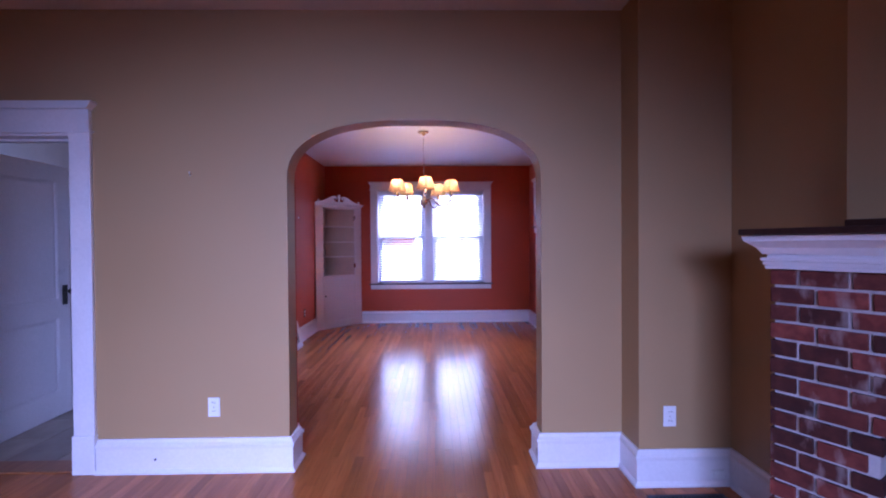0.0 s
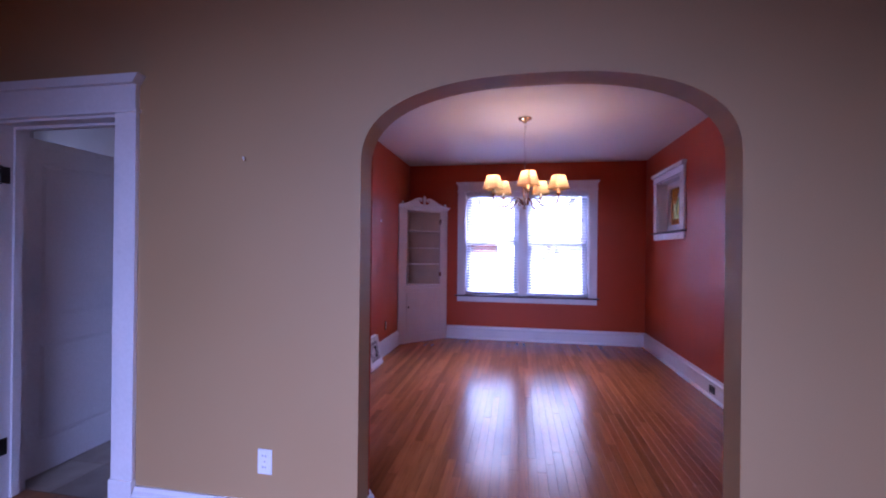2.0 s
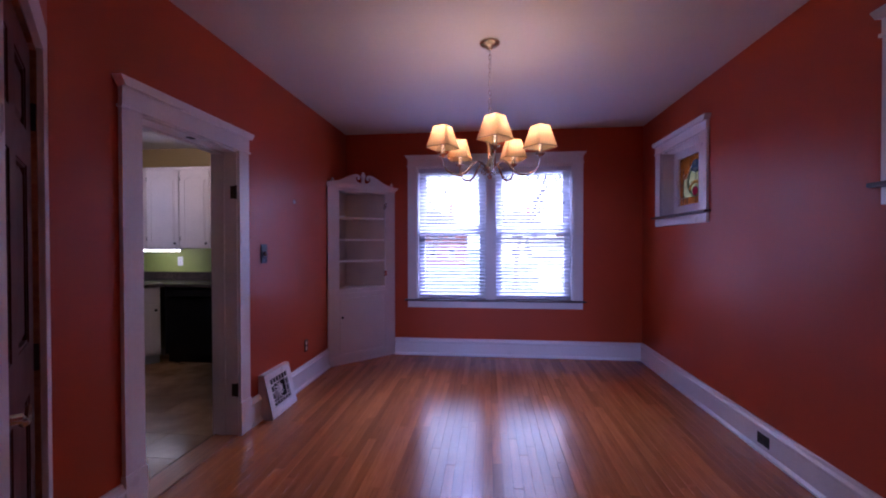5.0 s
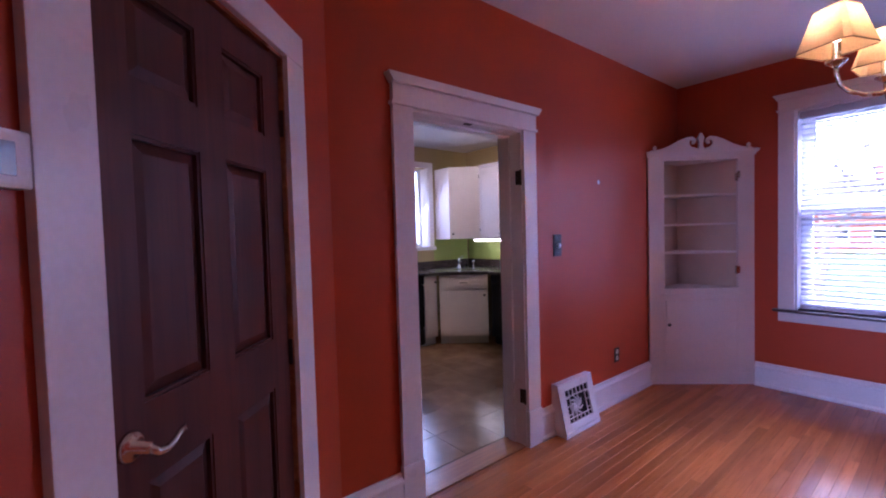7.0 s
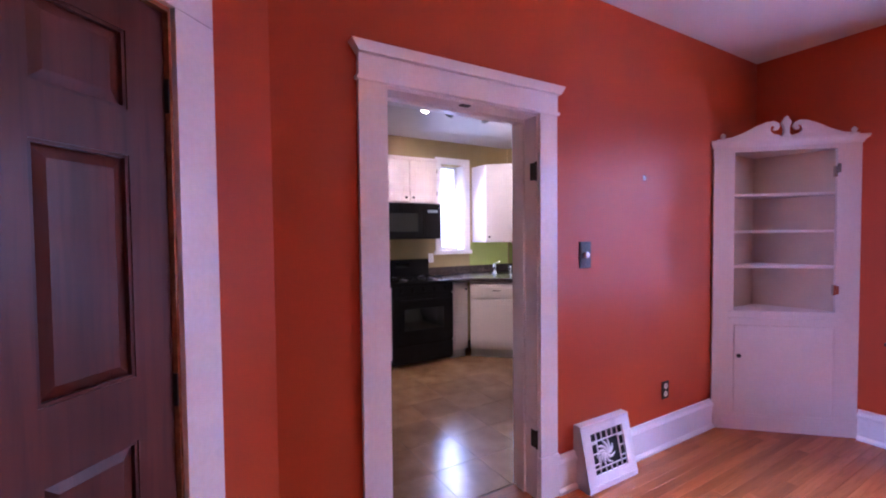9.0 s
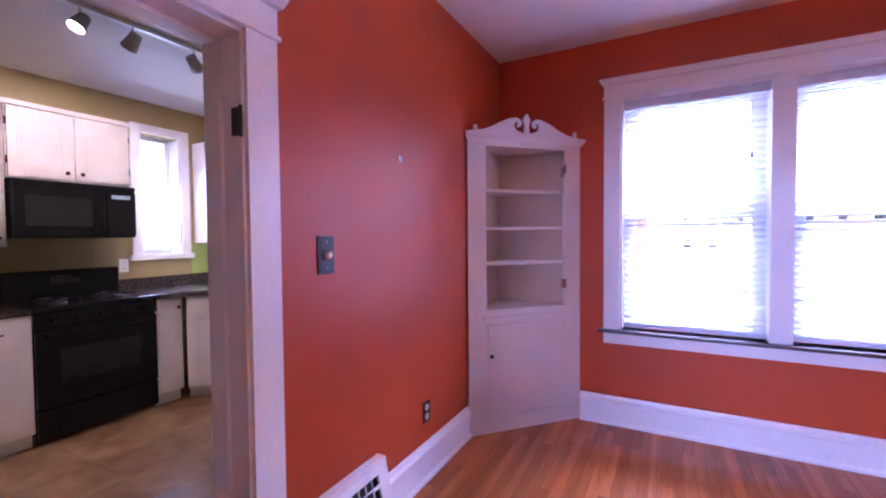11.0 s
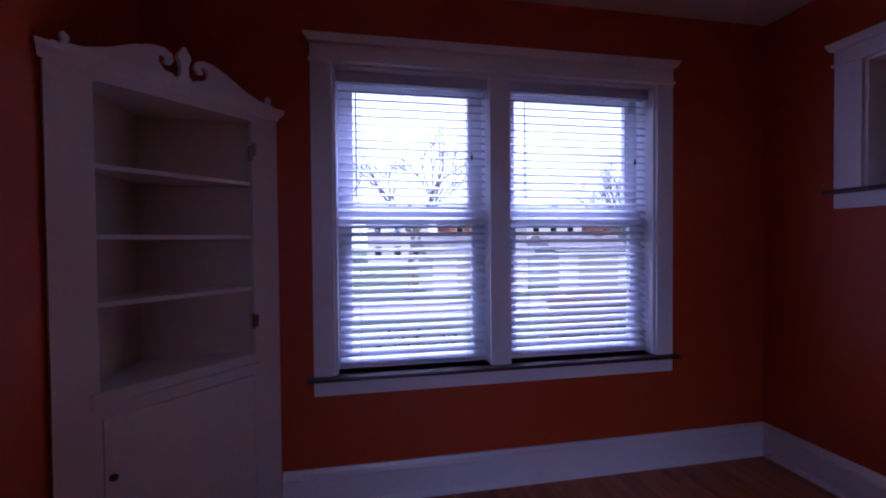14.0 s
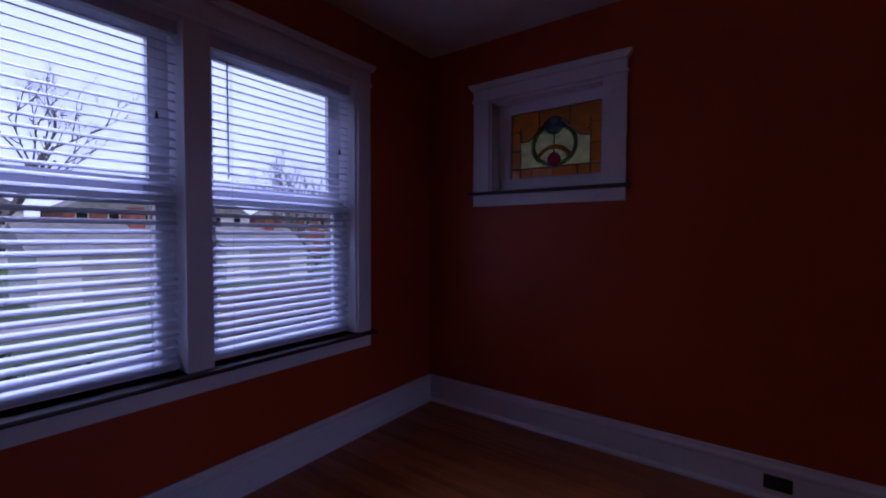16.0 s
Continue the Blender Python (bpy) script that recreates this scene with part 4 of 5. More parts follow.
part("mantel_shelf", lbox(-0.055, 1.48, 1.402, 1.425, -0.30, 0.125, 0.004), SHELFW, fp, "dark stained mantel shelf")
part("shelf_block", lbox(0.22, 1.3, 1.425, 1.45, -0.25, 0.03, 0.006), SHELFW, fp, "dark plank lying on the shelf")
brick_meshes = {}


def brick_mesh(length):
    key = round(length, 3)
    if key not in brick_meshes:
        bm = box(0, length, 0, 0.057, -0.09, 0, 0.004)
        for v in bm.verts:
            v.co += Vector((noise.noise(v.co * 40), noise.noise(v.co * 40 + Vector((5, 5, 5))), noise.noise(v.co * 40 + Vector((9, 2, 5))))) * 0.0022
        brick_meshes[key] = finish("brick", bm, BRICK)
    return brick_meshes[key]


rb = random.Random(3)
L, J, H = 0.13, 0.012, 0.0672
for row in range(19):
    z = 0.006 + row * H
    u = 0.0 if row % 2 else -(L + J) / 2 + 0.02
    while u < 1.35:
        a, b = max(u, 0.0), min(u + L, 1.35)
        if z < 0.72:
            if a < 0.30 < b:
                b = 0.31
            elif a < 1.05 < b:
                a = 1.04
            elif 0.30 <= a and b <= 1.05:
                a = b
        if b - a > 0.03:
            ob = new("brick", brick_mesh(b - a))
            ob.parent = fp
            ob.matrix_basis = pose(a, z, rb.uniform(-0.003, 0.002))
        u += L + J
setting("wall_chimney_breast", plate(rect(0.15, 2.3, 1.0, LZ + 0.04), [], 0.3, m_f @ pose(0, 0, -0.55)), TAN, "tan painted chimney breast above the mantel", "wall")
setting("wall_fireplace_back", plate(rect(0.1, 2.3, -0.01, 1.1), [], 0.1, m_f @ pose(0, 0, -0.5)), TAN, "tan wall behind the fireplace", "wall")

# ---- plates, vents and small fittings ----


def outlet(m, label, body, slots, group="wall outlets", n=2, wide=0.072, high=0.116):
    d = thing("wall_outlet", m, label, "outlet", group)
    part("cover_plate", lbox(-wide / 2, wide / 2, -high / 2, high / 2, 0, 0.006, 0.003), body, d)
    for z in ((0.026, -0.026) if n == 2 else (0.0,)):
        s = part("socket", lathe([(0.018, 0.005), (0.018, 0.009), (0.001, 0.0092)], 18, None, pose(0, z, 0)), slots, d)
        for x in (-0.007, 0.007):
            part("slot", lbox(x - 0.0015, x + 0.0015, z - 0.002, z + 0.008, 0.009, 0.0098, 0), SLOT, s)
    part("screw", lathe([(0.003, 0.006), (0.003, 0.007), (0.001, 0.0072)], 8), STEEL, d)
    return d


outlet(m_a @ pose(-1.104, 0.392, 0), "white duplex outlet on the tan wall", PLATE, PLATE)
outlet(m_a @ pose(-3.01, 0.357, 0), "white duplex outlet on the tan wall", PLATE, PLATE)
outlet(along((1.575, 2.73), (1, 0)) @ pose(0, 0.39, 0), "white duplex outlet on the tan pier", PLATE, PLATE)
outlet(m_w @ pose(6.56, 0.375, 0), "dark bronze plated outlet with white sockets", BRONZE, PLATE)
ob_ = outlet(m_e @ pose(-5.53, 0.095, 0.022) @ pose(0, 0, 0, 0, 0, 90), "dark outlet set sideways in the baseboard", BRONZE, SLOT)
sw_ = thing("dimmer_switch", m_w @ pose(5.79, 1.295, 0), "dark bronze switch plate with a white dimmer knob", "light switch")
part("cover_plate", lbox(-0.045, 0.045, -0.075, 0.075, 0, 0.007, 0.004), BRONZE, sw_)
part("plate_edge", lbox(-0.034, 0.034, -0.062, 0.062, 0.007, 0.009, 0.001), BRONZE, sw_)
part("dial", lathe([(0.018, 0.008), (0.017, 0.022), (0.014, 0.026), (0.001, 0.0262)], 20), PLATE, sw_, "round white dimmer knob", True)
for z in (-0.052, 0.052):
    part("screw", lathe([(0.004, 0.008), (0.004, 0.0095), (0.001, 0.01)], 8, None, pose(0, z, 0)), STEEL, sw_)
hk = thing("picture_hook", m_w @ pose(6.33, 1.762, 0), "tiny bright picture hook with a torn paper tag", "hook")
part("tag", lbox(-0.012, 0.012, -0.016, 0.012, 0.0, 0.003, 0.001), PLATE, hk)
part("hook", tube([(0, 0.016, 0.001), (0, 0.012, 0.008), (0, -0.004, 0.007), (0, -0.008, 0.014), (0, 0.0, 0.018)], 0.002, 6), STEEL, hk)
th = thing("thermostat", m_p @ pose(0.09, 1.52, 0), "white thermostat with a display coloured as if lit on the red wall", "thermostat")
part("housing", lbox(-0.065, 0.065, -0.042, 0.042, 0, 0.026, 0.006), PLATE, th)
part("display", lbox(-0.05, 0.042, -0.024, 0.024, 0.026, 0.0275, 0.0005), LCD, th)
wb = thing("wall_box", along((1.83, 2.73), (1, 0)) @ pose(0, 0.07, 0.022), "small white phone jack box on the baseboard", "jack box")
part("box", lbox(-0.03, 0.035, -0.02, 0.025, 0, 0.022, 0.004), PLATE, wb)
nl = thing("nail", m_a @ pose(-1.23, 1.815, 0), "bent bright nail stuck in the tan wall", "nail")
part("shank", tube([(0, 0, 0), (0.003, 0.004, 0.014), (0.012, -0.014, 0.02)], 0.0035, 6), PLATE, nl)
part("head", lathe([(0.004, 0), (0.004, 0.002), (0.001, 0.0022)], 8, None, pose(0.008, -0.008, 0.018)), STEEL, nl)
# small hole in the baseboard, drawn as a raised near-black dot
hole = thing("bumper", m_a @ pose(-1.45, 0.085, 0.022), "tiny dark dot standing for a hole in the white baseboard", "bumper")
part("hole_dot", lathe([(0.007, 0), (0.006, 0.006), (0.001, 0.007)], 12), SLOT, hole)


def floor_register(m, lx, ly, label):
    d = thing("floor_register", m, label, "floor vent", "floor vents")
    part("frame", plate(rect(-lx / 2, lx / 2, -ly / 2, ly / 2), [rect(-lx / 2 + 0.02, lx / 2 - 0.02, -ly / 2 + 0.02, ly / 2 - 0.02)], 0.006, pose(0, 0, 0.0005)), BRONZE, d)
    # near-black sheet on the floor, put in for shade down inside the vent
    part("well_dark", box(-lx / 2 + 0.02, lx / 2 - 0.02, -ly / 2 + 0.02, ly / 2 - 0.02, 0.0006, 0.0016), SLOT, d)
    n = int((lx - 0.04) / 0.022)
    for i in range(n):
        x = -lx / 2 + 0.03 + i * 0.022
        part("bar", box(x - 0.004, x + 0.004, -ly / 2 + 0.02, ly / 2 - 0.02, 0.0018, 0.006), BRONZE, d)
    for k in (-0.25, 0.0, 0.25):
        part("cross_bar", box(-lx / 2 + 0.02, lx / 2 - 0.02, k * ly - 0.003, k * ly + 0.003, 0.002, 0.0064), BRONZE, d)


floor_register(pose(1.60, 2.52, 0), 0.42, 0.2, "dark pierced metal floor vent beside the pier")
floor_register(pose(-2.95, 2.60, 0), 0.36, 0.24, "dark pierced metal floor vent by the hall doorway")

# ornate slanted wall register on the baseboard
rg = thing("wall_register", along((LX, 5.905), (0, 1)), "white slant-faced iron register with pierced leaf pattern", "wall vent")
W2, RH, RD0, RD1 = 0.205, 0.345, 0.115, 0.045
side = [(0.0, 0.0), (RD0, 0.0), (RD0, 0.03), (RD1, RH), (0.0, RH)]
for u in (-W2, W2 - 0.012):
    part("side_cheek", plate([(z, y) for z, y in side], [], 0.012, Matrix(((0, 0, 1, u), (0, 1, 0, 0), (1, 0, 0, 0), (0, 0, 0, 1)))), TRIM, rg)
part("top", lbox(-W2, W2, RH - 0.014, RH, 0, RD1 + 0.004, 0.003), TRIM, rg)
sl = math.degrees(math.atan2(RD0 - RD1, RH - 0.03))
m_s = pose(0, 0.03, RD0, -sl)
SH = (RH - 0.03) / math.cos(radians(sl))
part("toe", lbox(-W2, W2, 0, 0.032, 0.0, RD0 + 0.004, 0.004), TRIM, rg)
face = part("grille_frame", plate(rect(-W2, W2, 0, SH), [rect(-0.135, 0.135, 0.05, SH - 0.055)], 0.012, m_s @ pose(0, 0, -0.012)), TRIM, rg)
# the duct's shade is a near-black sheet just behind the grille
part("duct_dark", plate(rect(-W2 + 0.014, W2 - 0.014, 0.01, SH - 0.02), [], 0.004, m_s @ pose(0, 0, -0.035)), SLOT, rg, "near-black sheet standing for the unlit duct")


def gbar(p, q, r=0.0045):
    return tube([m_s @ Vector((*a, -0.005)) for a in (p, q)], r, 6)


G, Gb, Gt = 0.135, 0.05, SH - 0.055
for i in range(1, 6):
    u = -G + 2 * G * i / 6
    part("bar", gbar((u, Gt), (u, Gt - 0.045)), TRIM, rg)
    part("bar", gbar((u, Gb), (u, Gb + 0.03)), TRIM, rg)
for k in range(1, 4):
    v = Gb + (Gt - Gb) * k / 4
    for s in (-1, 1):
        part("bar", gbar((s * G, v), (s * (G - 0.045), v)), TRIM, rg)
for p, q in (((-G, Gt - 0.045), (G, Gt - 0.045)), ((-G, Gb + 0.03), (G, Gb + 0.03)), ((-G + 0.045, Gb), (-G + 0.045, Gt)), ((G - 0.045, Gb), (G - 0.045, Gt))):
    part("bar", gbar(p, q), TRIM, rg)
rr = random.Random(5)
for i in range(9):
    a0 = i * 0.7
    pts = []
    for s in range(7):
        t = s / 6
        pts.append(m_s @ Vector((-0.03 + 0.075 * t * math.cos(a0 + t * 1.2), (Gb + Gt) / 2 + 0.075 * t * math.sin(a0 + t * 1.2) - 0.01, -0.005)))
    part("leaf_scroll", tube(pts, [0.003, 0.006, 0.008, 0.009, 0.008, 0.005, 0.002], 6), TRIM, rg, "", True)

# ---- kitchen ----


def arched(u0, u1, v0, v1, rise):
    """Panel outline whose top edge swells in the middle, flat shoulders at both ends."""
    top = []
    for i in range(17):
        f = i / 16
        k = min(1, max(0, (0.5 - abs(f - 0.5)) / 0.42))
        top.append((u1 + (u0 - u1) * f, v1 - rise + rise * k * k * (3 - 2 * k)))
    return [(u0, v0), (u1, v0)] + top


def cab_door(owner, u0, u1, v0, v1, w, knob=None, pull=False, rise=0.0):
    d = part("cabinet_door", lbox(u0, u1, v0, v1, w, w + 0.018, 0.003), CABW, owner)
    g = 0.05 if v1 - v0 > 0.2 else 0.028
    shape = (lambda e: arched(u0 + e, u1 - e, v0 + e, v1 - e, rise)) if rise else (lambda e: rect(u0 + e, u1 - e, v0 + e, v1 - e))
    part("panel_moulding", plate(shape(g), [shape(g + 0.012)], 0.005, pose(0, 0, w + 0.0175)), CABW, d)
    part("raised_panel", plate(shape(g + 0.02), [], 0.0055, pose(0, 0, w + 0.0178)), CABW, d)
    if knob:
        part("knob", lathe([(0.006, 0), (0.006, 0.01), (0.015, 0.018), (0.013, 0.025), (0.001, 0.028)], 12, None, pose(knob[0], knob[1], w + 0.018)), BRONZE, d, "dark bronze knob", True)
    if pull:
        c = ((u0 + u1) / 2, (v0 + v1) / 2)
        part("pull", tube([(c[0] - 0.045, c[1], w + 0.018), (c[0] - 0.04, c[1], w + 0.04), (c[0] + 0.04, c[1], w + 0.04), (c[0] + 0.045, c[1], w + 0.018)], 0.005, 6), BRONZE, d, "dark bronze bar pull")


def base_cabinet(m, width, depth, n, label, drawers=True):
    d = thing("base_cabinet", m, label, "cabinet", "kitchen base cabinets")
    part("body", lbox(0, width, 0.1, 0.875, -depth, 0, 0.002), CABW, d)
    part("toe_kick", lbox(0.002, width - 0.002, 0, 0.1, -depth, -0.05, 0.001), HALL, d)
    s = width / n
    for i in range(n):
        a, b = i * s + 0.012, (i + 1) * s - 0.012
        top = 0.68 if drawers else 0.855
        kn = (b - 0.035 if i % 2 == 0 else a + 0.035, top - 0.06)
        cab_door(d, a, b, 0.13, top, 0, kn)
        if drawers:
            cab_door(d, a, b, 0.705, 0.855, 0, None, True)
    return d


def wall_cabinet(m, width, depth, z0, z1, n, label):
    d = thing("wall_cabinet", m, label, "cabinet", "kitchen wall cabinets")
    part("body", lbox(0, width, z0, z1, -depth, 0, 0.002), CABW, d)
    part("crown", lbox(-0.004, width + 0.004, z1 - 0.03, z1 + 0.006, -depth, 0.022, 0.006), CABW, d)
    s = width / n
    for i in range(n):
        a, b = i * s + 0.01, (i + 1) * s - 0.01
        cab_door(d, a, b, z0 + 0.012, z1 - 0.045, 0, (b - 0.035 if i % 2 == 0 else a + 0.035, z0 + 0.06), False, 0.05)
        for z in (z0 + 0.12, z1 - 0.14):
            part("hinge", lbox(a - 0.008 if i % 2 == 0 else b, a if i % 2 == 0 else b + 0.008, z - 0.025, z + 0.025, 0, 0.02, 0.002), BRONZE, d)
    return d


CF, UF = -4.10, -4.40        # fronts of base and wall units on the west wall
mk = lambda y: along((CF, y), (0, 1))
mu = lambda y: along((UF, y), (0, 1))
base_cabinet(mk(4.92), 0.735, 0.60, 2, "cream base cabinet with drawers and dark pulls")
base_cabinet(mk(6.41), 0.20, 0.60, 1, "narrow cream base cabinet beside the stove", False)
wall_cabinet(mu(5.20), 0.44, 0.30, 1.32, 2.31, 1, "tall cream wall cabinet with raised panel door")
wall_cabinet(mu(4.30), 0.88, 0.30, 1.82, 2.31, 2, "short cream wall cabinet above the fridge")
wall_cabinet(mu(5.645), 0.74, 0.30, 1.79, 2.31, 2, "short cream wall cabinet above the microwave")
# corner units set at an angle
p_a, p_b = Vector((-4.06, 6.62)), Vector((-3.66, 7.08))
base_cabinet(along(p_a, p_b - p_a), (p_b - p_a).length, 0.35, 1, "cream angled sink base cabinet with drawer front")
q_a, q_b = Vector((-4.40, 7.10)), Vector((-4.10, 7.42))
d = thing("wall_cabinet", along(q_a, q_b - q_a), "cream angled corner wall cabinet with raised panel door", "cabinet", "kitchen wall cabinets")
lq = (q_b - q_a).length
mloc = along(q_a, q_b - q_a).inverted()
shape = [mloc @ Vector((x, y, 0)) for x, y in ((q_a.x, q_a.y), (q_b.x, q_b.y), (-4.10, 7.71), (-4.71, 7.71), (-4.71, 7.10))]
part("body", plate([(v.x, v.z) for v in shape], [], 0.99, Matrix(((1, 0, 0, 0), (0, 0, 1, 1.32), (0, 1, 0, 0), (0, 0, 0, 1)))), CABW, d)
cab_door(d, 0.015, lq - 0.015, 1.335, 2.28, 0, (0.05, 1.39), False, 0.05)
mn = lambda x: along((x, 7.40), (1, 0))
wall_cabinet(mn(-4.095), 0.44, 0.30, 1.32, 2.31, 1, "cream wall cabinet with raised panel door")
wall_cabinet(mn(-3.65), 0.80, 0.30, 1.32, 2.31, 2, "cream double wall cabinet with raised panel doors")
wall_cabinet(mn(-2.845), 0.80, 0.30, 1.32, 2.31, 2, "cream double wall cabinet with raised panel doors")
base_cabinet(along((-2.99, 7.10), (1, 0)), 1.10, 0.60, 2, "cream base cabinet with drawers and dark pulls")
dw = thing("dishwasher", along((-3.62, 7.10), (1, 0)), "black built-in dishwasher under the counter", "dishwasher")
part("door", lbox(0.01, 0.61, 0.1, 0.76, -0.57, 0.012, 0.008), BLACK, dw)
part("control_panel", lbox(0.01, 0.61, 0.765, 0.872, -0.57, 0.02, 0.008), BLACK, dw)
part("handle", lbox(0.12, 0.5, 0.78, 0.80, 0.02, 0.04, 0.006), BLACK, dw)
part("toe_panel", lbox(0.01, 0.61, 0.0, 0.095, -0.57, -0.04, 0.004), BLACK, dw)
# worktops
ct = thing("worktop", pose(0, 0, 0), "dark speckled laminate counter with a low backsplash lip", "countertop")
flat = lambda z: pose(0, 0, z)
part("slab", plate([(KX + 0.002, 4.90), (CF + 0.03, 4.90), (CF + 0.03, 5.648), (KX + 0.002, 5.648)], [], 0.036, flat(0.877)), COUNTER, ct)
sink_hole = [Vector((-4.10, 6.98)) + Vector((math.cos(radians(49 + 90 * i + 45)) * 0.23, math.sin(radians(49 + 90 * i + 45)) * 0.23)) for i in range(4)]
part("slab", plate([(KX + 0.002, 6.402), (CF + 0.03, 6.402), (-4.03, 6.60), (-3.64, 7.06), (-1.87, 7.07), (-1.87, KY1 - 0.002), (KX + 0.002, KY1 - 0.002)], [], 0.036, flat(0.877)), COUNTER, ct)
part("backsplash", box(KX + 0.002, KX + 0.022, 4.90, 5.648, 0.914, 1.01, 0.003), COUNTER, ct)
part("backsplash", box(KX + 0.002, KX + 0.022, 6.402, KY1 - 0.024, 0.914, 1.01, 0.003), COUNTER, ct)
part("backsplash", box(KX + 0.024, -1.87, KY1 - 0.022, KY1 - 0.002, 0.914, 1.01, 0.003), COUNTER, ct)
setting("trim", box(KX + 0.03, -1.87, KY1 - 0.006, KY1 - 0.001, 1.012, 1.318), GREEN, "green painted backsplash strip", "wall")
setting("trim_corner", box(KX + 0.001, KX + 0.006, 7.06, KY1 - 0.01, 1.012, 1.318), GREEN, "green painted backsplash strip", "wall")
ms = along(Vector((-4.17, 6.92)), p_b - p_a) @ Matrix(((1, 0, 0, 0.1), (0, 0, 1, 0.914), (0, -1, 0, 0), (0, 0, 0, 1)))
sk = thing("sink", ms, "double bowl stainless steel sink set in the counter", "sink")
part("rim", plate(rect(-0.40, 0.40, -0.25, 0.25), [rect(-0.36, -0.02, -0.2, 0.16), rect(0.02, 0.36, -0.2, 0.16)], 0.006, pose(0, 0, 0)), STEEL, sk)
for u in (-0.19, 0.19):
    part("bowl", lbox(u - 0.17, u + 0.17, -0.2, 0.16, 0.0, 0.0025, 0), STEEL, sk)
fa = part("faucet", lathe([(0.035, 0.006), (0.03, 0.02), (0.018, 0.03), (0.016, 0.09), (0.022, 0.1), (0.014, 0.12), (0.001, 0.122)], 16, None, pose(0, 0.2, 0)), STEEL, sk, "chrome kitchen faucet", True)
part("spout", tube([(0, 0.2, 0.07), (0, 0.15, 0.13), (0, 0.06, 0.15), (0, 0.0, 0.13), (0, -0.01, 0.11)], 0.01, 8), STEEL, fa, "", True)
part("lever", tube([(0, 0.2, 0.12), (0.02, 0.19, 0.15), (0.07, 0.17, 0.17)], 0.007, 6), STEEL, fa, "", True)
sp = part("sprayer", lathe([(0.018, 0.006), (0.012, 0.03), (0.014, 0.08), (0.018, 0.11), (0.001, 0.115)], 12, None, pose(0.2, 0.2, 0)), STEEL, sk, "chrome side sprayer", True)

# stove
sv = thing("gas_range", along((CF, 5.655), (0, 1)), "black freestanding gas range with glass oven door", "stove")
SWD = 0.742
part("body", lbox(0, SWD, 0.03, 0.885, -0.6, -0.005, 0.004), BLACK, sv)
part("cooktop", lbox(0, SWD, 0.885, 0.92, -0.6, 0.03, 0.008), BLACK, sv)
od = part("oven_door", lbox(0.006, SWD - 0.006, 0.25, 0.77, 0, 0.035, 0.008), BLACK, sv)
part("oven_window", lbox(0.13, SWD - 0.13, 0.40, 0.63, 0.034, 0.037, 0.001), DGLASS, od, "dark oven window")
part("handle", tube([(0.06, 0.73, 0.035), (0.06, 0.73, 0.075), (SWD - 0.06, 0.73, 0.075), (SWD - 0.06, 0.73, 0.035)], 0.011, 8), BLACK, od)
part("drawer", lbox(0.006, SWD - 0.006, 0.05, 0.24, 0, 0.03, 0.008), BLACK, sv)
part("control_strip", lbox(0, SWD, 0.785, 0.88, 0, 0.03, 0.006), BLACK, sv)
for i in range(5):
    part("burner_knob", lathe([(0.022, 0), (0.02, 0.02), (0.016, 0.026), (0.001, 0.027)], 14, None, pose(0.1 + i * 0.135, 0.832, 0.03)), BLACK, sv)
bg = part("backguard", lbox(0.01, SWD - 0.01, 0.92, 1.13, -0.6, -0.52, 0.014), BLACK, sv)
part("clock_display", lbox(0.28, 0.46, 1.03, 1.09, -0.521, -0.517, 0.001), DGLASS, bg)
for u in (0.19, 0.55):
    for wv in (-0.14, -0.38):
        br = part("burner", lathe([(0.05, 0), (0.045, 0.012), (0.03, 0.016), (0.001, 0.016)], 16, None, Matrix(((1, 0, 0, u), (0, 0, 1, 0.92), (0, -1, 0, wv), (0, 0, 0, 1)))), BRONZE, sv)
        for k in range(4):
            a = radians(45 + 90 * k)
            part("grate_bar", tube([(u + 0.02 * math.cos(a), 0.945, wv + 0.02 * math.sin(a)), (u + 0.12 * math.cos(a), 0.945, wv + 0.12 * math.sin(a)), (u + 0.125 * math.cos(a), 0.92, wv + 0.125 * math.sin(a))], 0.006, 5), BLACK, br)
mw = thing("microwave", along((-4.36, 5.655), (0, 1)), "black over-range microwave under the wall cabinet", "microwave")
part("body", lbox(0, SWD, 1.375, 1.785, -0.35, 0, 0.004), BLACK, mw)
md = part("microwave_door", lbox(0.004, 0.53, 1.39, 1.735, 0, 0.03, 0.006), BLACK, mw)
part("door_window", lbox(0.06, 0.44, 1.46, 1.67, 0.029, 0.032, 0.001), DGLASS, md)
part("handle", tube([(0.50, 1.43, 0.03), (0.50, 1.43, 0.055), (0.50, 1.70, 0.055), (0.50, 1.70, 0.03)], 0.008, 6), BLACK, md)
part("keypad", lbox(0.54, SWD - 0.004, 1.39, 1.735, 0, 0.028, 0.004), BLACK, mw)
part("vent_strip", lbox(0.004, SWD - 0.004, 1.745, 1.78, 0, 0.024, 0.003), BLACK, mw)
part("display", lbox(0.57, 0.70, 1.68, 1.71, 0.028, 0.0295, 0.0005), LCD, mw)
fg = thing("refrigerator", along((-2.78, 4.86), (-1, 0)), "tall black refrigerator with rounded doors", "refrigerator")
part("body", lbox(0.0, 0.80, 0.03, 1.70, -0.70, -0.06, 0.01), BLACK, fg)
part("door", lbox(0.0, 0.80, 0.06, 1.13, -0.055, 0.0, 0.02), BLACK, fg)
part("freezer_door", lbox(0.0, 0.80, 1.14, 1.71, -0.055, 0.0, 0.02), BLACK, fg)
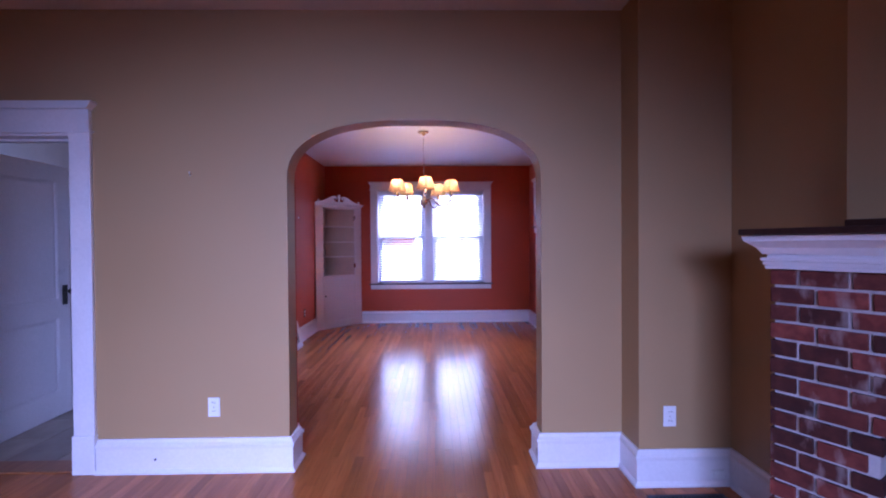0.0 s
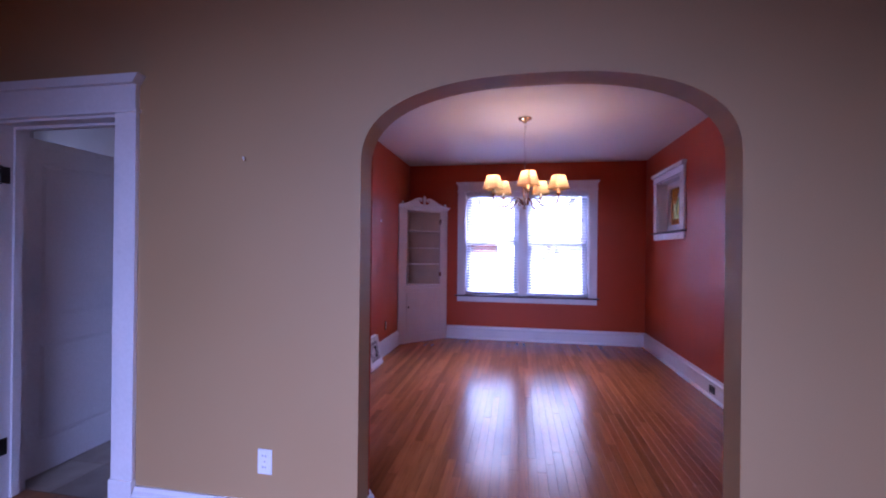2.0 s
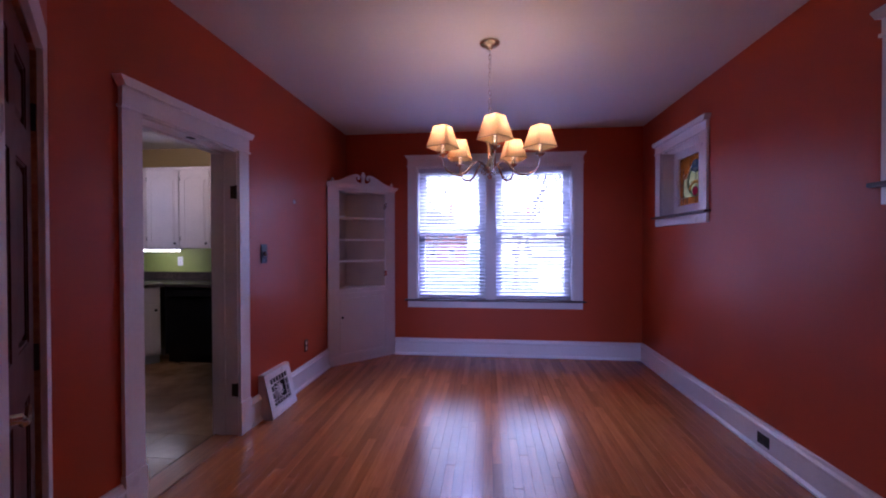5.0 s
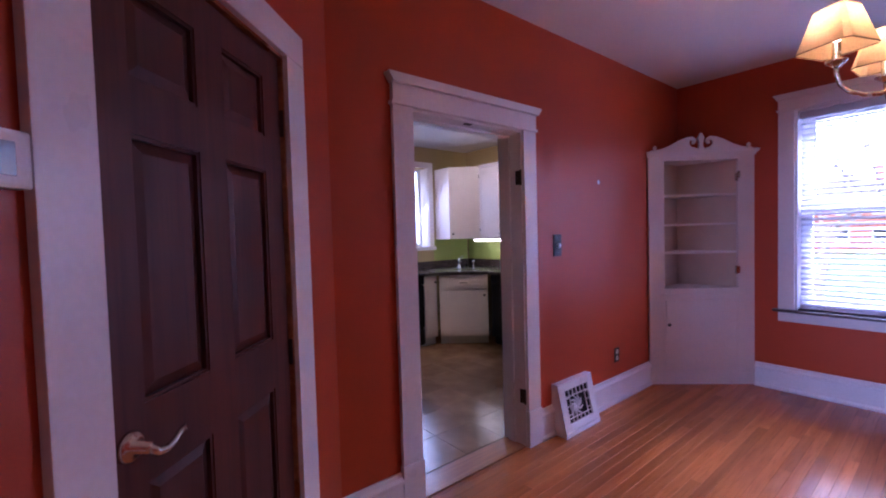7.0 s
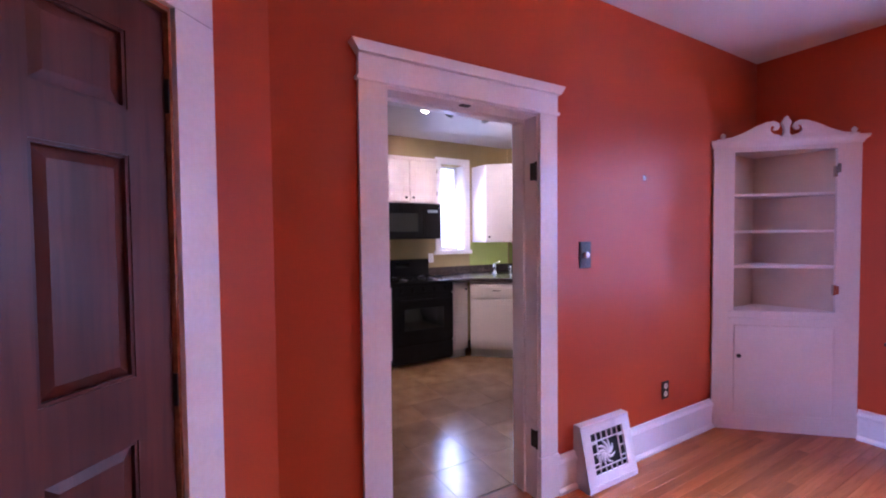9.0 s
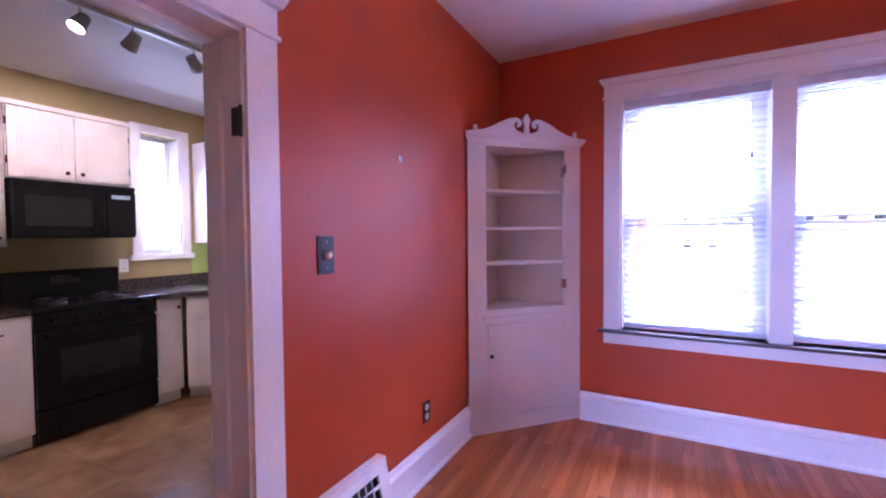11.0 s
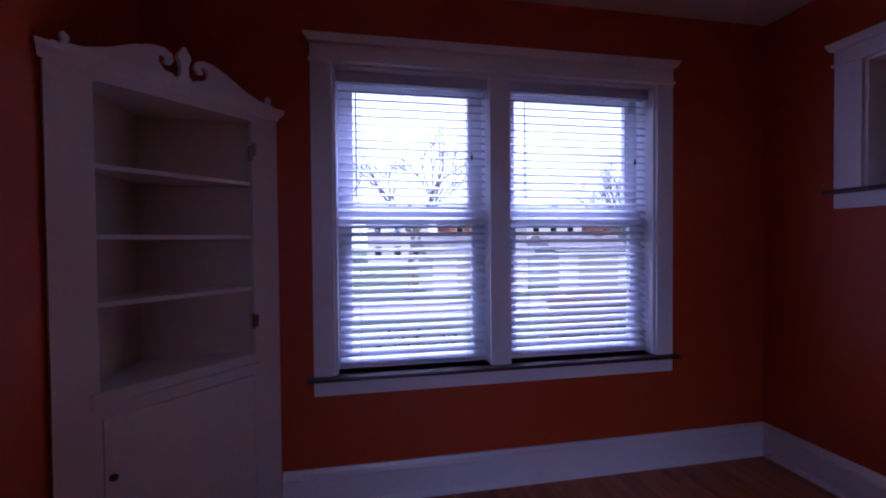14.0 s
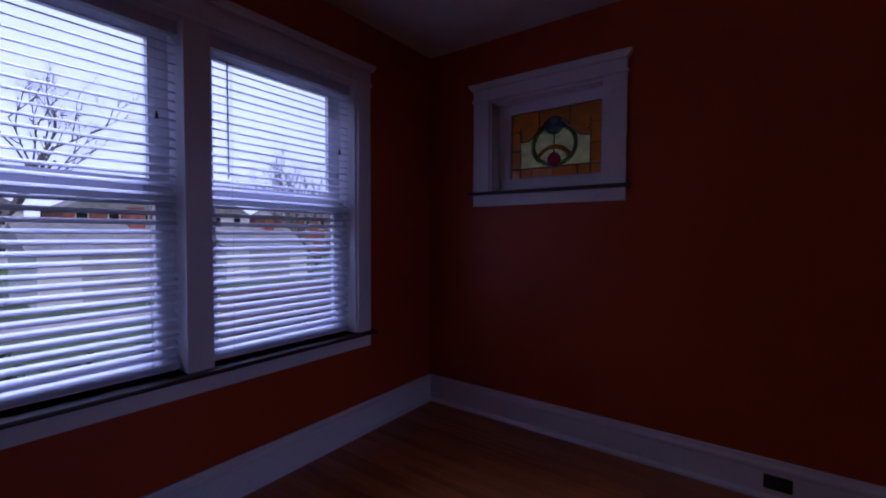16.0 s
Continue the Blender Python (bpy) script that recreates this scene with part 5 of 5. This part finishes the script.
for z0, z1 in ((0.75, 1.1), (1.17, 1.45)):
    part("handle", tube([(0.74, z0, 0), (0.74, z0 + 0.02, 0.016), (0.74, z1 - 0.02, 0.016), (0.74, z1, 0)], 0.009, 6), BLACK, fg)
part("foot_grille", lbox(0.02, 0.78, 0.0, 0.05, -0.6, -0.03, 0.002), BLACK, fg)
outlet(along((KX, 6.47), (0, 1)) @ pose(0, 1.13, 0), "white outlet on the olive kitchen wall", PLATE, PLATE)
outlet(along((-3.9, KY1 - 0.006), (1, 0)) @ pose(0, 1.15, 0), "white outlet on the green backsplash", PLATE, PLATE)

# track light
tl = thing("track_light", pose(-3.24, 0, KZ), "white ceiling track with lit swivel spot heads", "track light")
part("track", box(-0.018, 0.018, 5.45, 6.36, -0.022, 0, 0.003), PLATE, tl)
heads = ((5.63, (0.1, -0.4)), (5.88, (-0.7, -0.1)), (6.24, (-0.4, 0.8)))
for y, (dx, dy) in heads:
    mh = look((0, y, -0.10), (dx, y + dy, -0.75))
    hd = part("spot_head", lathe([(0.018, 0.05), (0.03, 0.045), (0.036, 0.0), (0.046, -0.05), (0.043, -0.05), (0.034, -0.03), (0.001, -0.028)], 18, None, mh), HEADM, tl, "grey-white swivel spot head", True)
    part("stem", tube([(0, y, -0.022), (0, y, -0.075)], 0.008, 6), PLATE, hd)
    part("lens", lathe([(0.001, -0.04), (0.038, -0.04), (0.036, -0.036), (0.001, -0.036)], 16, None, mh), BULB, hd, "lit spot lamp")
    lamp("track_spot", 'SPOT', pose(-3.24, 0, KZ) @ look((0, y, -0.10), (dx, y + dy, -0.75)) @ pose(0, 0, -0.06), 8.5, (1.0, 0.72, 0.48), radius=0.03, spot=radians(115))
uc = thing("under_cabinet_light", pose(-3.98, 7.45, 1.30), "slim lit tube light under the wall cabinet", "under-cabinet light")
part("housing", box(-0.28, 0.28, -0.05, 0.05, 0.002, 0.02, 0.003), PLATE, uc)
part("tube", box(-0.26, 0.26, -0.035, 0.035, -0.018, 0.002, 0.008), TUBE, uc, "lit tube")

# ---- outdoors ----
GZ = -1.5
setting("ground", box(-400, 400, -400, 700, GZ - 0.5, GZ), GRASS, "winter lawn and yards running to the horizon", "ground")
setting("pavement", box(-60, 60, FY + 13.5, FY + 16.5, GZ + 0.002, GZ + 0.03), CONCRETE, "pale concrete alley between the yards", "pavement")


def house(x, y, w, d, h, ridge, material, label, across=False):
    o = thing("house", pose(x, y, GZ), label, "house", "houses across the alley")
    part("wall", box(-w / 2, w / 2, 0, d, 0, h), material, o)
    rf = bmesh.new()
    e = 0.35
    if across:
        pts = [(-w / 2 - e, -e, h), (w / 2 + e, -e, h), (w / 2 + e, d + e, h), (-w / 2 - e, d + e, h), (-w / 2 - e, d / 2, h + ridge), (w / 2 + e, d / 2, h + ridge)]
        fs = ((0, 1, 5, 4), (2, 3, 4, 5), (1, 2, 5), (3, 0, 4), (0, 3, 2, 1))
    else:
        pts = [(-w / 2 - e, -e, h), (w / 2 + e, -e, h), (w / 2 + e, d + e, h), (-w / 2 - e, d + e, h), (0, -e, h + ridge), (0, d + e, h + ridge)]
        fs = ((0, 4, 5, 3), (1, 2, 5, 4), (0, 1, 4), (2, 3, 5), (0, 3, 2, 1))
    vs = [rf.verts.new(p) for p in pts]
    for f in fs:
        rf.faces.new([vs[i] for i in f])
    roof = part("roof", rf, ROOFM, o, "grey shingle roof")
    part("chimney", box(w * 0.2, w * 0.2 + 0.6, d * 0.4, d * 0.4 + 0.6, h, h + ridge + 0.8), FARBRICK, roof)
    rows = 2 if h > 4 else 0
    if not rows:
        part("garage_door", box(-1.3, 1.3, -0.05, 0.0, 0.0, 2.0), CONCRETE, o)
    for r in range(rows):
        for i in range(max(1, int(w / 2.6))):
            u = -w / 2 + 1.3 + i * 2.5
            wd = part("window", plate(rect(u - 0.5, u + 0.5, 0.9 + r * 2.7, 2.3 + r * 2.7), [rect(u - 0.42, u + 0.42, 0.98 + r * 2.7, 2.22 + r * 2.7)], 0.08, along((0, 0.02), (1, 0))), SIDING, o)
            part("pane", plate(rect(u - 0.42, u + 0.42, 0.98 + r * 2.7, 2.22 + r * 2.7), [], 0.02, along((0, 0.0), (1, 0))), DGLASS, wd)
    return o


for k, (hx, hy) in enumerate(((-52, 56), (-40, 60), (-29, 57), (-18, 60), (-7, 58), (4, 61), (14, 57), (25, 59), (36, 56), (47, 58), (58, 55))):
    if k % 2:
        house(hx, hy, 8, 9, 5.2, 2.3, SIDING, "far two-storey white sided house with grey roof")
    else:
        house(hx, hy, 8, 9, 5.2, 2.3, FARBRICK, "far two-storey red brick house with grey roof")
for hx, hy in ((-9.5, 28), (5.5, 27), (13.5, 29), (23.0, 26)):
    house(hx, hy, 5.2, 5.5, 2.2, 1.1, SIDING, "low white garage with pale grey roof", True)
sky_wall = bmesh.new()
ring = [(-260, 60), (-200, 150), (-90, 200), (0, 210), (110, 195), (220, 140), (270, 40)]
lo_ = [sky_wall.verts.new((x, y, -3)) for x, y in ring]
hi_ = [sky_wall.verts.new((x * 0.9, y * 0.9, 190)) for x, y in ring]
for i in range(len(ring) - 1):
    sky_wall.faces.new((lo_[i], lo_[i + 1], hi_[i + 1], hi_[i]))
setting("backdrop", sky_wall, CLOUD, "bright white overcast cloud beyond the houses", "sky")
fn = thing("wooden_fence", pose(4.2, 15.8, GZ), "weathered brown plank fence across the yard", "fence")
slab = box(-0.065, 0.065, -0.01, 0.01, 0.05, 1.5)
fmesh = finish("plank", slab, FENCEW)
for i in range(40):
    ob = new("plank", fmesh)
    ob.parent = fn
    ob.matrix_basis = pose(i * 0.14, 0.4 * math.sin(i * 0.05), 0.03 * math.sin(i * 2.1))
for z in (0.4, 1.2):
    part("rail", box(-0.1, 5.6, 0.02, 0.07, z, z + 0.08), FENCEW, fn)


def shrub(x, y, r, h):
    rs = random.Random(int(x * 31 + y * 7))
    vs, fs = [], []
    for i in range(900):
        a, b = rs.uniform(0, 2 * math.pi), rs.uniform(0, 1)
        rad = r * (0.55 + 0.45 * rs.random()) * math.sqrt(1 - b * b * 0.8) * (1 + 0.25 * math.sin(3 * a))
        c = Vector((rad * math.cos(a), rad * math.sin(a), h * b * (0.8 + 0.2 * math.sin(2 * a + 1))))
        e1 = Vector((rs.uniform(-1, 1), rs.uniform(-1, 1), rs.uniform(-1, 1))).normalized() * 0.07
        e2 = e1.cross(Vector((rs.uniform(-1, 1), rs.uniform(-1, 1), rs.uniform(-1, 1)))).normalized() * 0.04
        n = len(vs)
        vs += [c - e1, c + e2, c + e1, c - e2]
        fs.append((n, n + 1, n + 2, n + 3))
    me = bpy.data.meshes.new("shrub")
    me.from_pydata(vs, [], fs)
    me.materials.append(HEDGE)
    ob = new("shrub", me)
    ob.location = (x, y, GZ)
    tagged(ob, "dark green leafy shrub on the lawn", "shrub", "yard shrubs")


for x, y, r, h in ((-0.6, 12.4, 1.5, 1.5), (1.3, 13.2, 1.2, 1.2), (3.9, 13.0, 1.3, 1.3), (7.8, 14.2, 1.2, 1.2), (-3.6, 13.6, 1.4, 1.4)):
    shrub(x, y, r, h)


def bare_tree(x, y, height, seed):
    rs = random.Random(seed)
    d = thing("tree", pose(x, y, GZ), "bare grey winter tree with spreading twigs", "tree", "bare yard trees")
    verts, faces = [], []

    def limb(p, v, length, rad, depth):
        nonlocal verts, faces
        pts = [p]
        for i in range(4):
            v = (v + Vector((rs.uniform(-1, 1), rs.uniform(-1, 1), rs.uniform(-0.4, 0.8))) * 0.22).normalized()
            pts.append(pts[-1] + v * length / 4)
        rads = [rad * (1 - 0.13 * i) for i in range(5)]
        n = 7 if depth == 0 else 4
        up = Vector((0.3, 0.2, 0.9))
        base = len(verts)
        for i, q in enumerate(pts):
            dd = (pts[min(i + 1, 4)] - pts[max(i - 1, 0)]).normalized()
            s = dd.cross(up).normalized()
            t = dd.cross(s)
            for j in range(n):
                verts.append(q + (s * math.cos(2 * math.pi * j / n) + t * math.sin(2 * math.pi * j / n)) * rads[i])
        for i in range(4):
            for j in range(n):
                faces.append((base + i * n + j, base + i * n + (j + 1) % n, base + (i + 1) * n + (j + 1) % n, base + (i + 1) * n + j))
        if depth == 0:
            return pts
        if depth < 5:
            for k in range(3 if depth < 4 else 4):
                q = pts[rs.choice((2, 3, 4))]
                w = (v + Vector((rs.uniform(-1, 1), rs.uniform(-1, 1), rs.uniform(-0.5, 0.7))) * 0.9).normalized()
                limb(q, w, length * rs.uniform(0.55, 0.75), rad * 0.5, depth + 1)
        return pts

    pts = limb(Vector((0, 0, 0)), Vector((0, 0, 1)), height * 0.35, height * 0.022, 0)
    me = bpy.data.meshes.new("trunk")
    me.from_pydata(verts, [], faces)
    me.materials.append(BARK)
    ob = new("trunk", me)
    ob.parent = d
    verts, faces = [], []
    for k in range(5):
        a = rs.uniform(0, 6.28)
        limb(pts[rs.choice((3, 4))], Vector((math.cos(a) * 0.8, math.sin(a) * 0.8, 0.9)).normalized(), height * 0.3, height * 0.012, 1)
    me = bpy.data.meshes.new("crown")
    me.from_pydata(verts, [], faces)
    me.materials.append(BARK)
    ob = new("crown", me)
    ob.parent = d


bare_tree(1.5, 26.0, 9.5, 2)
bare_tree(-3.2, 23.0, 8.5, 5)
bare_tree(9.5, 20.0, 7.5, 9)
bare_tree(17.5, 32.0, 10.0, 4)

# ---- floors, pieces last ----
setting("floor", plate([(LRX0 - 0.1, LRY0 - 0.1), (3.3, LRY0 - 0.1), (3.3, 2.9), (RX + 0.1, 2.9), (RX + 0.1, FY + 0.05), (LX - 0.1, FY + 0.05), (LX - 0.1, 3.05), (LRX0 - 0.1, 3.05)], [], 0.046, pose(0, 0, -0.05)), SUBFLOOR, "red oak strip floor with dark joints", "floor")
setting("floor_kitchen", box(KX, LX - 0.172, AY + 0.135, KY1, -0.03, -0.0022), GROUT, "tan square vinyl tile kitchen floor", "floor")
rng = random.Random(7)
board_meshes = {}


def board_mesh(length, width):
    key = round(length, 2)
    if key not in board_meshes:
        bm = bmesh.new()
        g, h = 0.0004, 0.0005
        lo = [bm.verts.new((x, y, -0.006)) for x, y in ((g, g), (width - g, g), (width - g, length - g), (g, length - g))]
        mi = [bm.verts.new((x, y, -h)) for x, y in ((g, g), (width - g, g), (width - g, length - g), (g, length - g))]
        hi = [bm.verts.new((x, y, 0)) for x, y in ((g + h, g + h), (width - g - h, g + h), (width - g - h, length - g - h), (g + h, length - g - h))]
        for a, b in ((lo, mi), (mi, hi)):
            for i in range(4):
                bm.faces.new((a[i], a[(i + 1) % 4], b[(i + 1) % 4], b[i]))
        bm.faces.new(hi)
        board_meshes[key] = finish("floor_board", bm, FLOORW)
    return board_meshes[key]


floor_ob = bpy.data.objects["floor"]
BW = 0.0575
rest_v, rest_f = [], []
x = LRX0
made = 0
while x < 3.25:
    y = LRY0 - rng.random() * 1.0
    while y < FY:
        length = rng.choice((0.6, 0.8, 1.0, 1.2, 1.5, 1.8, 2.2))
        y1 = min(y + length, FY)
        if y1 - y > 0.05:
            inside = x > LX - 0.05 and x < RX
            if y1 > AY - 0.1 and not inside:
                y1 = min(y1, AY + 0.02)
            if y < AY or inside:
                if inside and y1 > 3.0 and made < 300 and y1 - y == length:
                    ob = new("floor_board", board_mesh(length, BW))
                    ob.parent = floor_ob
                    ob.location = (x, y, rng.uniform(-0.0004, 0.0003))
                    made += 1
                else:
                    n = len(rest_v)
                    g, h = 0.0004, 0.0005
                    dz = rng.uniform(-0.0004, 0.0003)
                    for o, zz in ((0, -0.006), (0, -h), (h, 0)):
                        rest_v += [(x + g + o, y + g + o, zz + dz), (x + BW - g - o, y + g + o, zz + dz), (x + BW - g - o, y1 - g - o, zz + dz), (x + g + o, y1 - g - o, zz + dz)]
                    for k in (0, 4):
                        for i in range(4):
                            rest_f.append((n + k + i, n + k + (i + 1) % 4, n + k + 4 + (i + 1) % 4, n + k + 4 + i))
                    rest_f.append((n + 8, n + 9, n + 10, n + 11))
        y += length
    x += BW
me = bpy.data.meshes.new("floor_boards")
me.from_pydata(rest_v, [], rest_f)
me.materials.append(FLOORW)
ob = new("floor_boards", me)
ob.parent = floor_ob
tagged(ob, kind="stuff")

# kitchen and hall tiles
kfloor = bpy.data.objects["floor_kitchen"]
T = 0.33
bm = bmesh.new()
vs = [bm.verts.new((sx * (T / 2 - 0.0012), sy * (T / 2 - 0.0012), -0.004)) for sx, sy in ((-1, -1), (1, -1), (1, 1), (-1, 1))]
vt = [bm.verts.new((sx * (T / 2 - 0.0028), sy * (T / 2 - 0.0028), 0)) for sx, sy in ((-1, -1), (1, -1), (1, 1), (-1, 1))]
for i in range(4):
    bm.faces.new((vs[i], vs[(i + 1) % 4], vt[(i + 1) % 4], vt[i]))
bm.faces.new(vt)
tile_mesh = finish("tile", bm, TILE)
tile_grey = tile_mesh.copy()
tile_grey.materials[0] = HTILE
for i in range(int((LX - 0.19 - KX) / T)):
    for j in range(int((KY1 - 3.1) / T)):
        cx, cy = LX - 0.19 - T / 2 - i * T, 3.1 + T / 2 + j * T
        ob = new("tile", tile_grey if cy < 4.0 else tile_mesh)
        ob.parent = kfloor
        ob.matrix_basis = pose(cx, cy, 0, 0, 0, rng.choice((0, 90, 180, 270)))
